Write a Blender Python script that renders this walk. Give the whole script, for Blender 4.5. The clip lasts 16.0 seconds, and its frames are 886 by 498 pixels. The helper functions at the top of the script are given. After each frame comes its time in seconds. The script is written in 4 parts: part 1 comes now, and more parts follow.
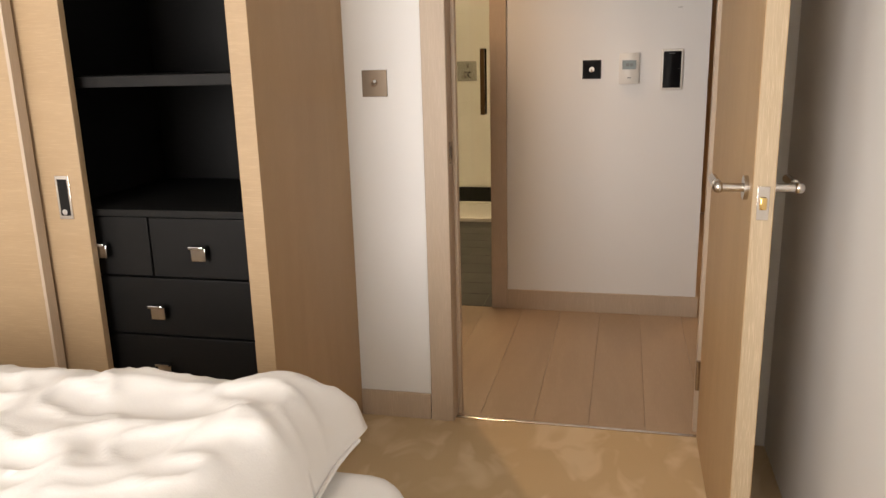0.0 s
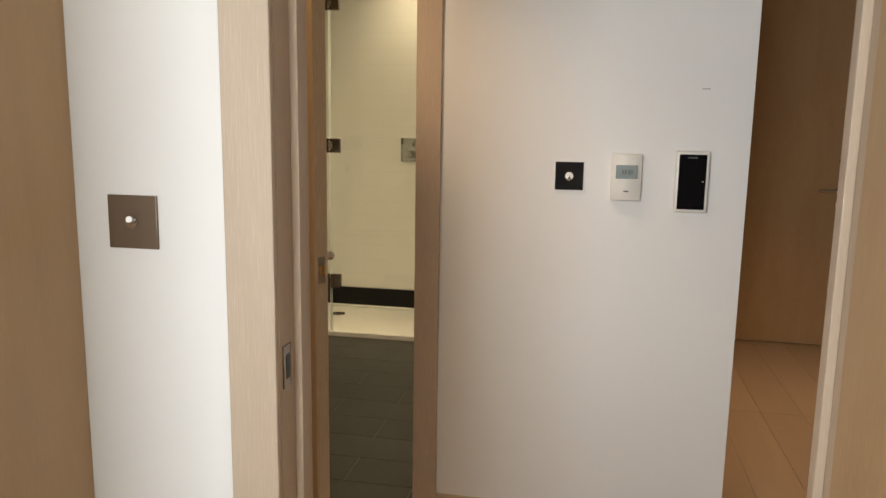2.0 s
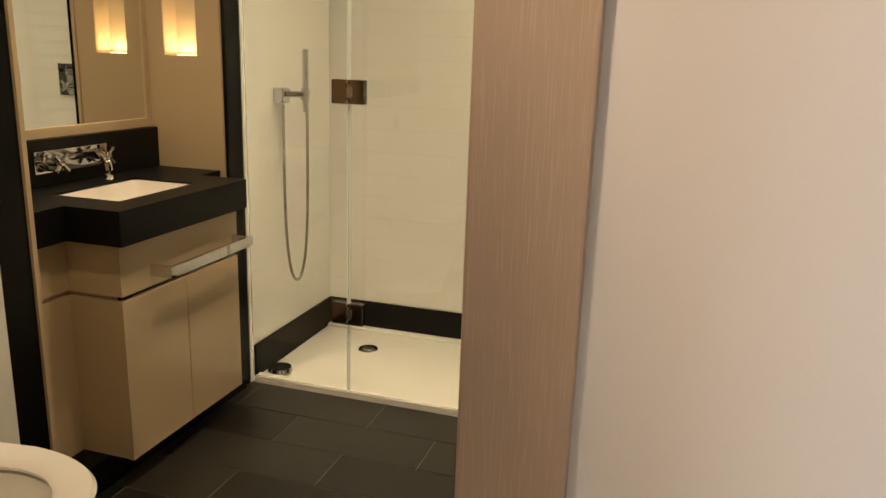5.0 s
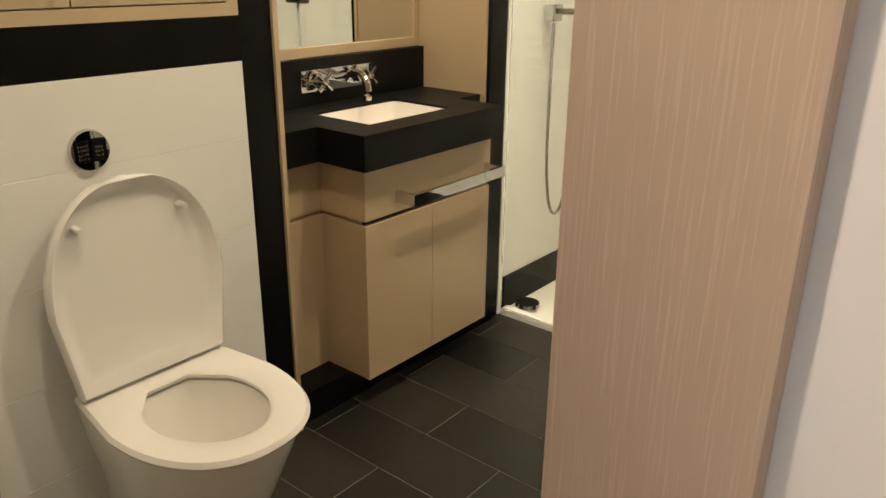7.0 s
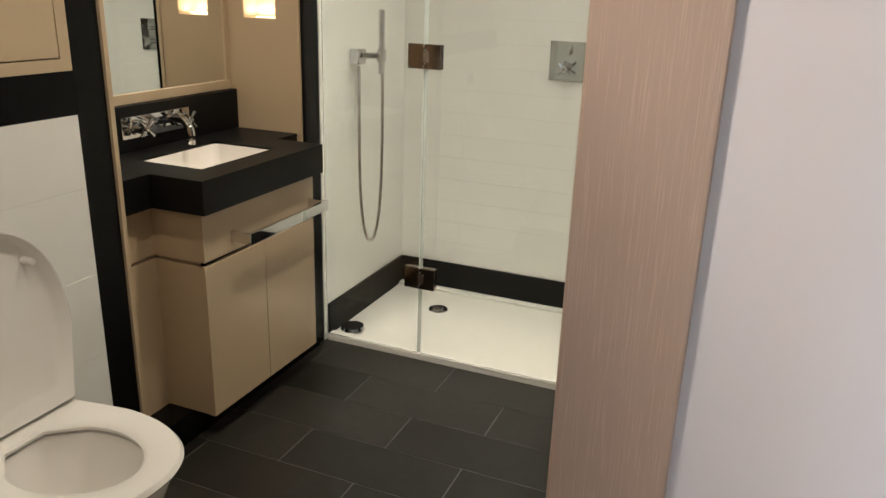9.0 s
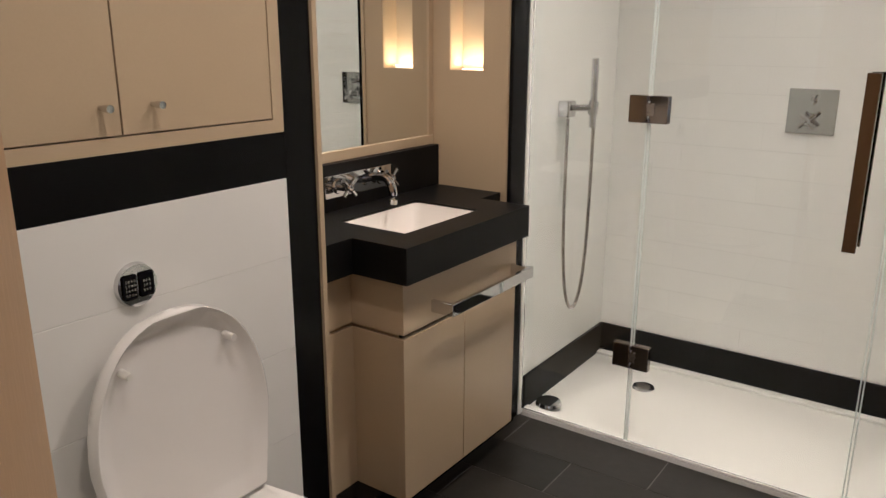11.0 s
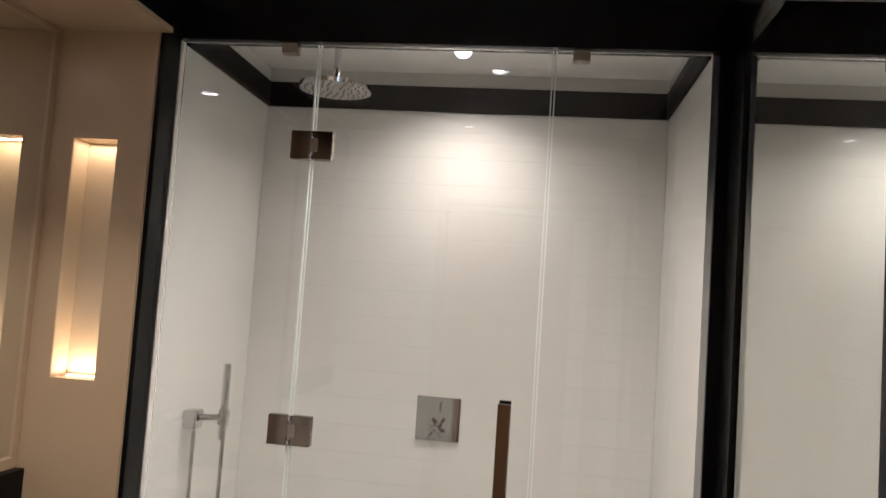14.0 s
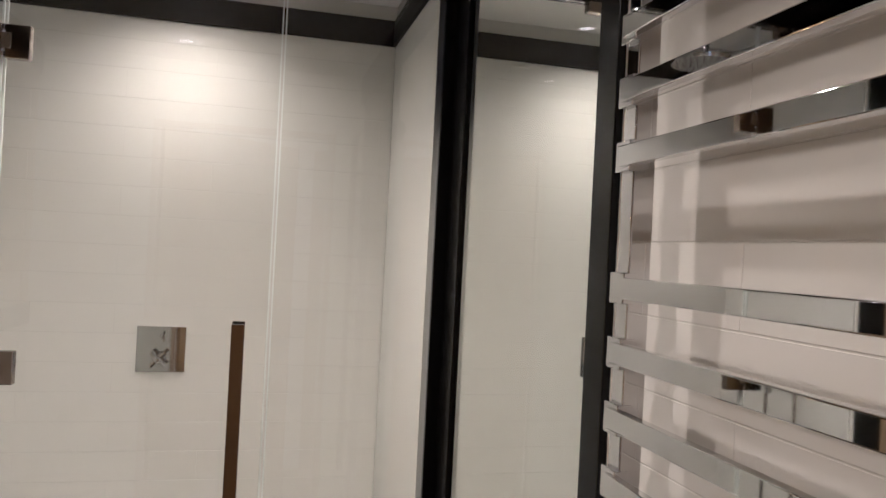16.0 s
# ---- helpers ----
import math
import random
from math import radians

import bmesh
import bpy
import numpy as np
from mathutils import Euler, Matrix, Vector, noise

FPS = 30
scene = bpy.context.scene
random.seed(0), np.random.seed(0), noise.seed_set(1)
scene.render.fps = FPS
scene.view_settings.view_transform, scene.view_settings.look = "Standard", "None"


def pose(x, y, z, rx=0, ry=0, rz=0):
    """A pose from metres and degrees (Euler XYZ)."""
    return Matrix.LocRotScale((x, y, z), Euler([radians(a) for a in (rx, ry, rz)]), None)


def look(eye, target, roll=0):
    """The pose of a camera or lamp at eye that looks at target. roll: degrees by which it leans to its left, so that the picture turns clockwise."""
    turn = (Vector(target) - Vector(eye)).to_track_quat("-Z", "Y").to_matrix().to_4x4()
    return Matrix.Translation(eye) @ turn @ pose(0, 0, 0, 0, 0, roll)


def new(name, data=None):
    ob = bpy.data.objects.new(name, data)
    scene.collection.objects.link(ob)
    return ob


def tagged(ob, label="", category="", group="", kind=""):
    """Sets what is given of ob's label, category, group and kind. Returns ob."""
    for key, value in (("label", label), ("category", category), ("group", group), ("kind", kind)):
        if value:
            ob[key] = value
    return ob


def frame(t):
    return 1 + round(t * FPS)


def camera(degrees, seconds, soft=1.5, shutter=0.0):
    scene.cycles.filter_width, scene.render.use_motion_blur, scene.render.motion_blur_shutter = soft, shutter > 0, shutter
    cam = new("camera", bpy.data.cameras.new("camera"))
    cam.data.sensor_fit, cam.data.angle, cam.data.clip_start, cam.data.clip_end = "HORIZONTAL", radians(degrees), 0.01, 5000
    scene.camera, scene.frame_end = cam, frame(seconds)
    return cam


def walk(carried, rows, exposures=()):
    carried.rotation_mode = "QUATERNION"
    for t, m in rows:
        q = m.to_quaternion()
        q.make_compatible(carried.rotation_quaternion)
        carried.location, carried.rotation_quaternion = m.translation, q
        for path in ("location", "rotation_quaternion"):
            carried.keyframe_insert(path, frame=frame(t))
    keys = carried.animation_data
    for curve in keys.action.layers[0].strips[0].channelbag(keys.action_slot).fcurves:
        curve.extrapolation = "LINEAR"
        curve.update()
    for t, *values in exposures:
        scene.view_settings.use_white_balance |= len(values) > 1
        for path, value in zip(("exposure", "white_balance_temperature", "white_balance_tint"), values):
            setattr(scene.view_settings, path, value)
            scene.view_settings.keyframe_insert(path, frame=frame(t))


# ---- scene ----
cam = camera(60.4, 16.0)
PATH = [
    (0, (0.551, -3.658, 1.237), (0.096, -1.772, 0.752), -1.5),
    (0.5, (0.507, -3.371, 1.264), (0.17, -1.451, 0.817), -0.7),
    (1, (0.447, -3.036, 1.289), (0.13, -1.104, 0.881), -0.2),
    (1.5, (0.471, -2.686, 1.317), (0.086, -0.755, 0.966), 1.0),
    (2, (0.466, -2.334, 1.329), (0.088, -0.399, 0.997), 0.9),
    (2.5, (0.398, -1.96, 1.431), (0.085, -0.026, 1.031), 0.4),
    (3, (0.379, -1.606, 1.45), (0.022, 0.312, 1.011), 1.2),
    (3.5, (0.332, -1.29, 1.409), (-0.068, 0.633, 1.036), 2.4),
    (4, (0.266, -0.973, 1.415), (-0.215, 0.915, 0.964), 1.6),
    (4.5, (0.157, -0.692, 1.368), (-0.397, 1.16, 0.856), 3.0),
    (5, (0.051, -0.485, 1.305), (-0.516, 1.369, 0.815), 1.9),
    (7.3, (0.047, -0.231, 1.312), (-1.157, 1.194, 0.591), 0.6),
    (7.5, (0.036, -0.247, 1.314), (-1.041, 1.275, 0.591), 0.3),
    (8, (0.024, -0.324, 1.332), (-0.73, 1.383, 0.612), 0.8),
    (8.5, (0.026, -0.432, 1.372), (-0.617, 1.33, 0.679), 1.7),
    (9, (0.02, -0.464, 1.39), (-0.694, 1.291, 0.749), 1.9),
    (9.2, (-0.02, -0.48, 1.388), (-0.807, 1.249, 0.763), 1.9),
    (10.2, (-0.115, -0.325, 1.392), (-1.101, 1.330, 0.822), 1.0),
    (11.3, (-0.282, -0.245, 1.391), (-1.447, 1.298, 0.88), -0.1),
    (11.5, (-0.324, -0.204, 1.409), (-1.513, 1.341, 0.962), 0.1),
    (12, (-0.368, -0.162, 1.449), (-1.584, 1.406, 1.198), 0.2),
    (12.5, (-0.39, -0.15, 1.501), (-1.495, 1.514, 1.411), 1.6),
    (13, (-0.403, -0.133, 1.535), (-1.335, 1.635, 1.608), 2.5),
    (13.5, (-0.392, -0.107, 1.546), (-1.029, 1.782, 1.706), 2.7),
    (14, (-0.401, -0.101, 1.569), (-0.659, 1.877, 1.704), 3.9),
    (14.5, (-0.427, -0.104, 1.555), (-0.408, 1.893, 1.663), 3.8),
    (15, (-0.446, -0.108, 1.538), (-0.304, 1.886, 1.615), 3.1),
    (15.5, (-0.453, -0.118, 1.524), (-0.178, 1.863, 1.572), 2.8),
    (16, (-0.447, -0.097, 1.513), (0.034, 1.845, 1.528), 2.9),
]
EXPOSURES = [(0, -0.55, 8000, 20), (0.5, -0.32, 7900, 20), (1, -0.25, 7700, 18), (1.5, -0.34, 7500, 14), (2, -0.38, 7200, 13),
             (3.5, -0.28, 7400, 16), (5, -0.12, 7200, 16), (7.3, 0.35, 6000, 12), (8, 0.25, 5600, 10), (8.5, 0.15, 5350, 11),
             (9.2, 0.06, 5450, 17), (11.3, 0.08, 5250, 25), (14, 0.0, 5250, 27), (16, -0.06, 5250, 28)]
walk(cam, [(t, look(eye, target, roll)) for t, eye, target, roll in PATH], EXPOSURES)

# ---------- light ----------
world = bpy.data.worlds.new("world")
scene.world = world
world.use_nodes = True
wn = world.node_tree
sky = wn.nodes.new("ShaderNodeTexSky")
sky.sky_type, sky.sun_disc = "NISHITA", False
sky.sun_elevation, sky.sun_rotation = radians(35), radians(150)
wn.links.new(sky.outputs[0], wn.nodes["Background"].inputs[0])
wn.nodes["Background"].inputs[1].default_value = 0.12

SHOWER_W, VANITY_W, BATH_W, HALL_W, CORRIDOR_W, WINDOW_W, NICHE_W = 32, 28, 35, 60, 100, 185, 0.30
WARM, NEUTRAL, DAY = (1.0, 0.78, 0.55), (1.0, 0.825, 0.54), (0.79, 0.90, 1.0)
AMBER = (1.0, 0.72, 0.44)


def downlight(x, y, z, watts, colour, angle=130, blend=0.7, radius=0.03):
    data = bpy.data.lights.new("downlight_lamp", "SPOT")
    data.energy, data.color, data.spot_size, data.spot_blend, data.shadow_soft_size = watts, colour, radians(angle), blend, radius
    lamp = new("downlight_lamp", data)
    lamp.location = (x, y, z - 0.02)
    return lamp


def arealight(m, watts, colour, w, h):
    data = bpy.data.lights.new("area_lamp", "AREA")
    data.energy, data.color, data.shape, data.size, data.size_y = watts, colour, "RECTANGLE", w, h
    lamp = new("area_lamp", data)
    lamp.matrix_world = m
    return lamp


# ---------- materials ----------
def nodes_of(name):
    m = bpy.data.materials.new(name)
    m.use_nodes = True
    nt = m.node_tree
    return m, nt, nt.nodes["Principled BSDF"]


def add(nt, kind, **props):
    n = nt.nodes.new(kind)
    for k, v in props.items():
        n.inputs[k].default_value = v
    return n


def coords(nt, scale, turn=(0, 0, 0)):
    tc = nt.nodes.new("ShaderNodeTexCoord")
    mp = nt.nodes.new("ShaderNodeMapping")
    mp.inputs["Scale"].default_value = scale
    mp.inputs["Rotation"].default_value = turn
    nt.links.new(tc.outputs["Object"], mp.inputs[0])
    return mp


def mix_rgb(nt, fac, a, b, kind="MIX"):
    n = nt.nodes.new("ShaderNodeMix")
    n.data_type, n.blend_type = "RGBA", kind
    for sock, v in ((n.inputs[0], fac), (n.inputs[6], a), (n.inputs[7], b)):
        if hasattr(v, "is_output"):
            nt.links.new(v, sock)
        else:
            sock.default_value = v if isinstance(v, float) else (*v, 1)
    return n.outputs[2]


def plain(name, base, rough=0.5, metal=0.0, spread=0.06, grain=60.0, bump=0.05, patch=2.0, spec=0.5, per_piece=0.0):
    """Base colour with fine grain, large soft patches and fine relief."""
    m, nt, bs = nodes_of(name)
    fine = add(nt, "ShaderNodeTexNoise", Scale=grain, Detail=4.0)
    big = add(nt, "ShaderNodeTexNoise", Scale=patch, Detail=3.0)
    mp = coords(nt, (1, 1, 1))
    nt.links.new(mp.outputs[0], fine.inputs["Vector"])
    nt.links.new(mp.outputs[0], big.inputs["Vector"])
    lo = [max(0, c * (1 - spread)) for c in base]
    hi = [min(1, c * (1 + spread)) for c in base]
    col = mix_rgb(nt, fine.outputs["Fac"], lo, hi)
    col = mix_rgb(nt, big.outputs["Fac"], col, [c * (1 - 0.6 * spread) for c in base])
    if per_piece:
        info = nt.nodes.new("ShaderNodeObjectInfo")
        rmp = add(nt, "ShaderNodeMapRange")
        rmp.inputs["To Min"].default_value, rmp.inputs["To Max"].default_value = 1 - per_piece, 1 + per_piece
        nt.links.new(info.outputs["Random"], rmp.inputs[0])
        hsv = nt.nodes.new("ShaderNodeHueSaturation")
        nt.links.new(rmp.outputs[0], hsv.inputs["Value"])
        nt.links.new(col, hsv.inputs["Color"])
        col = hsv.outputs[0]
    nt.links.new(col, bs.inputs["Base Color"])
    rr = add(nt, "ShaderNodeMapRange")
    rr.inputs["To Min"].default_value, rr.inputs["To Max"].default_value = rough * 0.85, min(1, rough * 1.15)
    nt.links.new(big.outputs["Fac"], rr.inputs[0])
    nt.links.new(rr.outputs[0], bs.inputs["Roughness"])
    bs.inputs["Metallic"].default_value = metal
    bs.inputs["Specular IOR Level"].default_value = spec
    if bump:
        bp = add(nt, "ShaderNodeBump", Strength=bump, Distance=0.002)
        nt.links.new(fine.outputs["Fac"], bp.inputs["Height"])
        nt.links.new(bp.outputs[0], bs.inputs["Normal"])
    return m


def wood(name, dark, light, axis="z", rough=0.45, figure=0.5, per_piece=0.0, streak=0.5):
    """Limed oak: fine open grain along one axis, broad figure and pale filled pores."""
    m, nt, bs = nodes_of(name)
    k = {"x": 0, "y": 1, "z": 2}[axis]
    sc = [1.0, 1.0, 1.0]
    sc[k] = 0.022
    long = coords(nt, sc)
    sc2 = [1.0, 1.0, 1.0]
    sc2[k] = 0.16
    mid = coords(nt, sc2)
    pores = add(nt, "ShaderNodeTexNoise", Scale=800.0, Detail=4.0, Roughness=0.65)
    nt.links.new(long.outputs[0], pores.inputs["Vector"])
    fig = add(nt, "ShaderNodeTexNoise", Scale=9.0, Detail=4.0, Distortion=1.2)
    nt.links.new(mid.outputs[0], fig.inputs["Vector"])
    if per_piece:
        info = nt.nodes.new("ShaderNodeObjectInfo")
        sh = nt.nodes.new("ShaderNodeVectorMath")
        sh.operation = "MULTIPLY_ADD"
        nt.links.new(info.outputs["Random"], sh.inputs[0])
        sh.inputs[1].default_value = (7, 7, 7)
        nt.links.new(mid.outputs[0], sh.inputs[2])
        nt.links.new(sh.outputs[0], fig.inputs["Vector"])
    col = mix_rgb(nt, fig.outputs["Fac"], dark, light)
    ramp = nt.nodes.new("ShaderNodeValToRGB")
    ramp.color_ramp.elements[0].position, ramp.color_ramp.elements[1].position = 0.52, 0.64
    nt.links.new(pores.outputs["Fac"], ramp.inputs[0])
    sm = nt.nodes.new("ShaderNodeMath")
    sm.operation = "MULTIPLY"
    sm.inputs[1].default_value = streak
    nt.links.new(ramp.outputs[0], sm.inputs[0])
    col = mix_rgb(nt, sm.outputs[0], col, [min(1, c * 1.3 + 0.03) for c in light])
    if per_piece:
        rmp = add(nt, "ShaderNodeMapRange")
        rmp.inputs["To Min"].default_value, rmp.inputs["To Max"].default_value = 1 - per_piece, 1 + per_piece
        nt.links.new(info.outputs["Random"], rmp.inputs[0])
        hsv = nt.nodes.new("ShaderNodeHueSaturation")
        nt.links.new(rmp.outputs[0], hsv.inputs["Value"])
        nt.links.new(col, hsv.inputs["Color"])
        col = hsv.outputs[0]
    nt.links.new(col, bs.inputs["Base Color"])
    bs.inputs["Roughness"].default_value = rough
    bs.inputs["Specular IOR Level"].default_value = 0.35
    bp = add(nt, "ShaderNodeBump", Strength=0.12, Distance=0.001)
    nt.links.new(pores.outputs["Fac"], bp.inputs["Height"])
    nt.links.new(bp.outputs[0], bs.inputs["Normal"])
    return m


def glow(name, colour, strength):
    m, nt, bs = nodes_of(name)
    bs.inputs["Emission Color"].default_value = (*colour, 1)
    bs.inputs["Emission Strength"].default_value = strength
    return m


def glass_mat(name, tint=(0.97, 1.0, 0.985), clear=1.0, rough=0.0):
    m, nt, bs = nodes_of(name)
    bs.inputs["Base Color"].default_value = (*tint, 1)
    bs.inputs["Transmission Weight"].default_value = clear
    bs.inputs["Roughness"].default_value = rough
    bs.inputs["IOR"].default_value = 1.45
    return m


OAK = wood("limed_oak", (0.38, 0.245, 0.135), (0.45, 0.30, 0.17), streak=0.2)
OAK_DOOR = wood("door_oak", (0.42, 0.265, 0.135), (0.53, 0.36, 0.20), streak=0.35)
OAK_H = wood("limed_oak_across", (0.39, 0.26, 0.15), (0.46, 0.32, 0.19), axis="x", streak=0.3)
OAK_TRIM = wood("oak_trim", (0.46, 0.36, 0.27), (0.55, 0.435, 0.33), streak=0.3)
OAK_EDGE = wood("oak_edge", (0.43, 0.32, 0.20), (0.54, 0.42, 0.29), streak=0.6)
PLANK = wood("oak_plank", (0.38, 0.27, 0.18), (0.47, 0.34, 0.235), axis="y", rough=0.35, per_piece=0.07, streak=0.25)
VENEER = plain("beige_veneer", (0.50, 0.385, 0.245), 0.30, spread=0.06, grain=180, bump=0.03)
# niche lining paler than the veneer, so part of its glow is colour
NICHE_PALE = plain("pale_niche_glow", (0.72, 0.63, 0.48), 0.45, spread=0.03, grain=120, bump=0.03)
PAINT = plain("white_paint", (0.80, 0.79, 0.77), 0.6, spread=0.015, grain=220, bump=0.08)
CEIL = plain("ceiling_paint", (0.82, 0.81, 0.79), 0.7, spread=0.02, grain=150)
TILE = plain("white_tile", (0.80, 0.79, 0.75), 0.12, spread=0.012, grain=8, bump=0.03, per_piece=0.006)
GROUT = plain("grout", (0.70, 0.69, 0.65), 0.8, grain=300)
GROUT_SLATE = plain("slate_grout", (0.20, 0.19, 0.17), 0.8, grain=300)
JOINT_OAK = plain("oak_joint", (0.27, 0.19, 0.125), 0.8, grain=300)
PANELW = plain("white_gloss_panel", (0.78, 0.78, 0.74), 0.10, spread=0.012, grain=6, bump=0.02)
SLATE = plain("slate_tile", (0.026, 0.0235, 0.019), 0.36, spread=0.5, grain=26, bump=0.25, patch=5, spec=0.35, per_piece=0.5)
STONE = plain("black_stone", (0.006, 0.0058, 0.0055), 0.42, spread=0.25, grain=120, bump=0.05, spec=0.15)
BLACK = plain("black_lacquer", (0.004, 0.004, 0.004), 0.26, spread=0.2, grain=90, bump=0.03, spec=0.16)
CHROME = plain("chrome", (0.64, 0.64, 0.645), 0.025, 1.0, spread=0.02, bump=0.0)
NICKEL = plain("satin_nickel", (0.52, 0.48, 0.44), 0.22, 1.0, spread=0.05, bump=0.02)
BRASS = plain("brass", (0.62, 0.42, 0.17), 0.25, 1.0, spread=0.05, bump=0.0)
BRONZE = plain("smoked_metal", (0.27, 0.225, 0.185), 0.10, 1.0, spread=0.06, bump=0.0)
CERAMIC = plain("white_ceramic", (0.82, 0.79, 0.75), 0.08, spread=0.01, bump=0.0)
TRAY = plain("white_acrylic", (0.85, 0.83, 0.78), 0.2, spread=0.01, bump=0.0)
CARPET = plain("beige_carpet", (0.62, 0.46, 0.28), 0.95, spread=0.12, grain=420, bump=0.8, patch=6, spec=0.1)
nt = CARPET.node_tree
tread = add(nt, "ShaderNodeTexNoise", Scale=8.0, Detail=2.0, Distortion=0.8)
nt.links.new(coords(nt, (1.0, 0.6, 1.0)).outputs[0], tread.inputs["Vector"])
edge = nt.nodes.new("ShaderNodeValToRGB")
edge.color_ramp.elements[0].position, edge.color_ramp.elements[1].position = 0.50, 0.66
nt.links.new(tread.outputs["Fac"], edge.inputs[0])
body_in = nt.nodes["Principled BSDF"].inputs["Base Color"]
nt.links.new(mix_rgb(nt, edge.outputs[0], body_in.links[0].from_socket, (0.71, 0.56, 0.38)), body_in)
LINEN = plain("white_linen", (0.80, 0.78, 0.75), 0.85, spread=0.03, grain=300, bump=0.15, patch=7, spec=0.2)
DARKWOOD = plain("black_brown_veneer", (0.008, 0.0075, 0.007), 0.5, spread=0.25, grain=60, bump=0.05, spec=0.2)
BROWN = plain("bronze_plate", (0.20, 0.145, 0.10), 0.35, 0.6, spread=0.04, bump=0.0)
BLACKGLASS = plain("black_glass", (0.006, 0.006, 0.007), 0.04, spread=0.1, bump=0.0, spec=0.12)
PLASTIC = plain("white_plastic", (0.76, 0.73, 0.68), 0.35, spread=0.015, bump=0.0)
LCD = plain("lcd_grey", (0.22, 0.27, 0.27), 0.25, spread=0.03, bump=0.0)
SCUFF = plain("grey_scuff", (0.42, 0.41, 0.40), 0.6, bump=0.0)
INK = plain("grey_print", (0.12, 0.13, 0.13), 0.5, bump=0.0)
GLASS = glass_mat("clear_glass")
GLASS_EDGE = glass_mat("glass_edge", (0.86, 0.92, 0.88), 0.55, 0.3)
MIRROR = plain("mirror_silver", (0.86, 0.88, 0.86), 0.0, 1.0, spread=0.0, bump=0.0)
LAMP_ON = glow("lamp_glow", (1.0, 0.87, 0.70), 30)
NICHE_ON = glow("niche_glow", (1.0, 0.76, 0.42), 2.5)


# ---------- mesh helpers ----------
def box(bm, x0, x1, y0, y1, z0, z1, bevel=0.0, seg=2):
    r = bmesh.ops.create_cube(bm, size=1)
    vs = r["verts"]
    for v in vs:
        v.co = ((x0 + x1) / 2 + v.co.x * (x1 - x0), (y0 + y1) / 2 + v.co.y * (y1 - y0), (z0 + z1) / 2 + v.co.z * (z1 - z0))
    if bevel:
        es = list({e for v in vs for e in v.link_edges})
        bmesh.ops.bevel(bm, geom=es, offset=bevel, segments=seg, profile=0.5, affect="EDGES")
    return bm


def bx(*a, bevel=0.0, seg=2):
    return box(bmesh.new(), *a, bevel=bevel, seg=seg)


def cyl(bm, a, b, r, r2=None, seg=24):
    a, b = Vector(a), Vector(b)
    d = b - a
    m = Matrix.Translation((a + b) / 2) @ d.to_track_quat("Z", "Y").to_matrix().to_4x4()
    bmesh.ops.create_cone(bm, cap_ends=True, segments=seg, radius1=r, radius2=r if r2 is None else r2, depth=d.length, matrix=m)
    return bm


def tube(bm, pts, r, seg=10):
    """A round tube swept along a line of points."""
    rings, n = [], len(pts)
    for i, p in enumerate(pts):
        d = (pts[min(i + 1, n - 1)] - pts[max(i - 1, 0)]).normalized()
        q = d.to_track_quat("Z", "Y")
        rings.append([bm.verts.new(p + q @ Vector((r * math.cos(2 * math.pi * j / seg), r * math.sin(2 * math.pi * j / seg), 0))) for j in range(seg)])
    for a, b in zip(rings, rings[1:]):
        for j in range(seg):
            bm.faces.new((a[j], a[(j + 1) % seg], b[(j + 1) % seg], b[j]))
    bm.faces.new(rings[0][::-1])
    bm.faces.new(rings[-1])
    return bm


def prism(bm, outline, z0, z1, bevel=0.0):
    lo = [bm.verts.new((x, y, z0)) for x, y in outline]
    hi = [bm.verts.new((x, y, z1)) for x, y in outline]
    n = len(outline)
    bm.faces.new(lo[::-1])
    bm.faces.new(hi)
    for i in range(n):
        bm.faces.new((lo[i], lo[(i + 1) % n], hi[(i + 1) % n], hi[i]))
    bmesh.ops.recalc_face_normals(bm, faces=bm.faces)
    if bevel:
        bmesh.ops.bevel(bm, geom=list(bm.edges), offset=bevel, segments=2, profile=0.5, affect="EDGES")
    return bm


def mesh_from(name, bm, material, smooth=False, angle=21):
    me = bpy.data.meshes.new(name)
    bmesh.ops.recalc_face_normals(bm, faces=bm.faces)
    bm.to_mesh(me)
    bm.free()
    me.materials.append(material)
    if smooth:
        for p in me.polygons:
            p.use_smooth = True
        me.set_sharp_from_angle(angle=radians(angle))
    return me


def part(name, bm, material, parent=None, label="", smooth=True, kind="", angle=21):
    ob = new(name, mesh_from(name, bm, material, smooth, angle))
    if parent is not None:
        ob.parent = parent
        ob.matrix_parent_inverse = base_of(parent).inverted()
    return tagged(ob, label=label, kind=kind)


def base_of(ob):
    m = ob.matrix_basis.copy()
    while ob.parent is not None:
        m = ob.parent.matrix_basis @ ob.matrix_parent_inverse @ m
        ob = ob.parent
    return m


def thing(name, at, label, category, group=""):
    ob = new(name)
    ob.location = at
    ob.empty_display_size = 0.1
    return tagged(ob, label=label, category=category, group=group)


def structure(name, bm, material, label, category):
    return tagged(new(name, mesh_from(name, bm, material)), label=label, category=category, kind="structure")


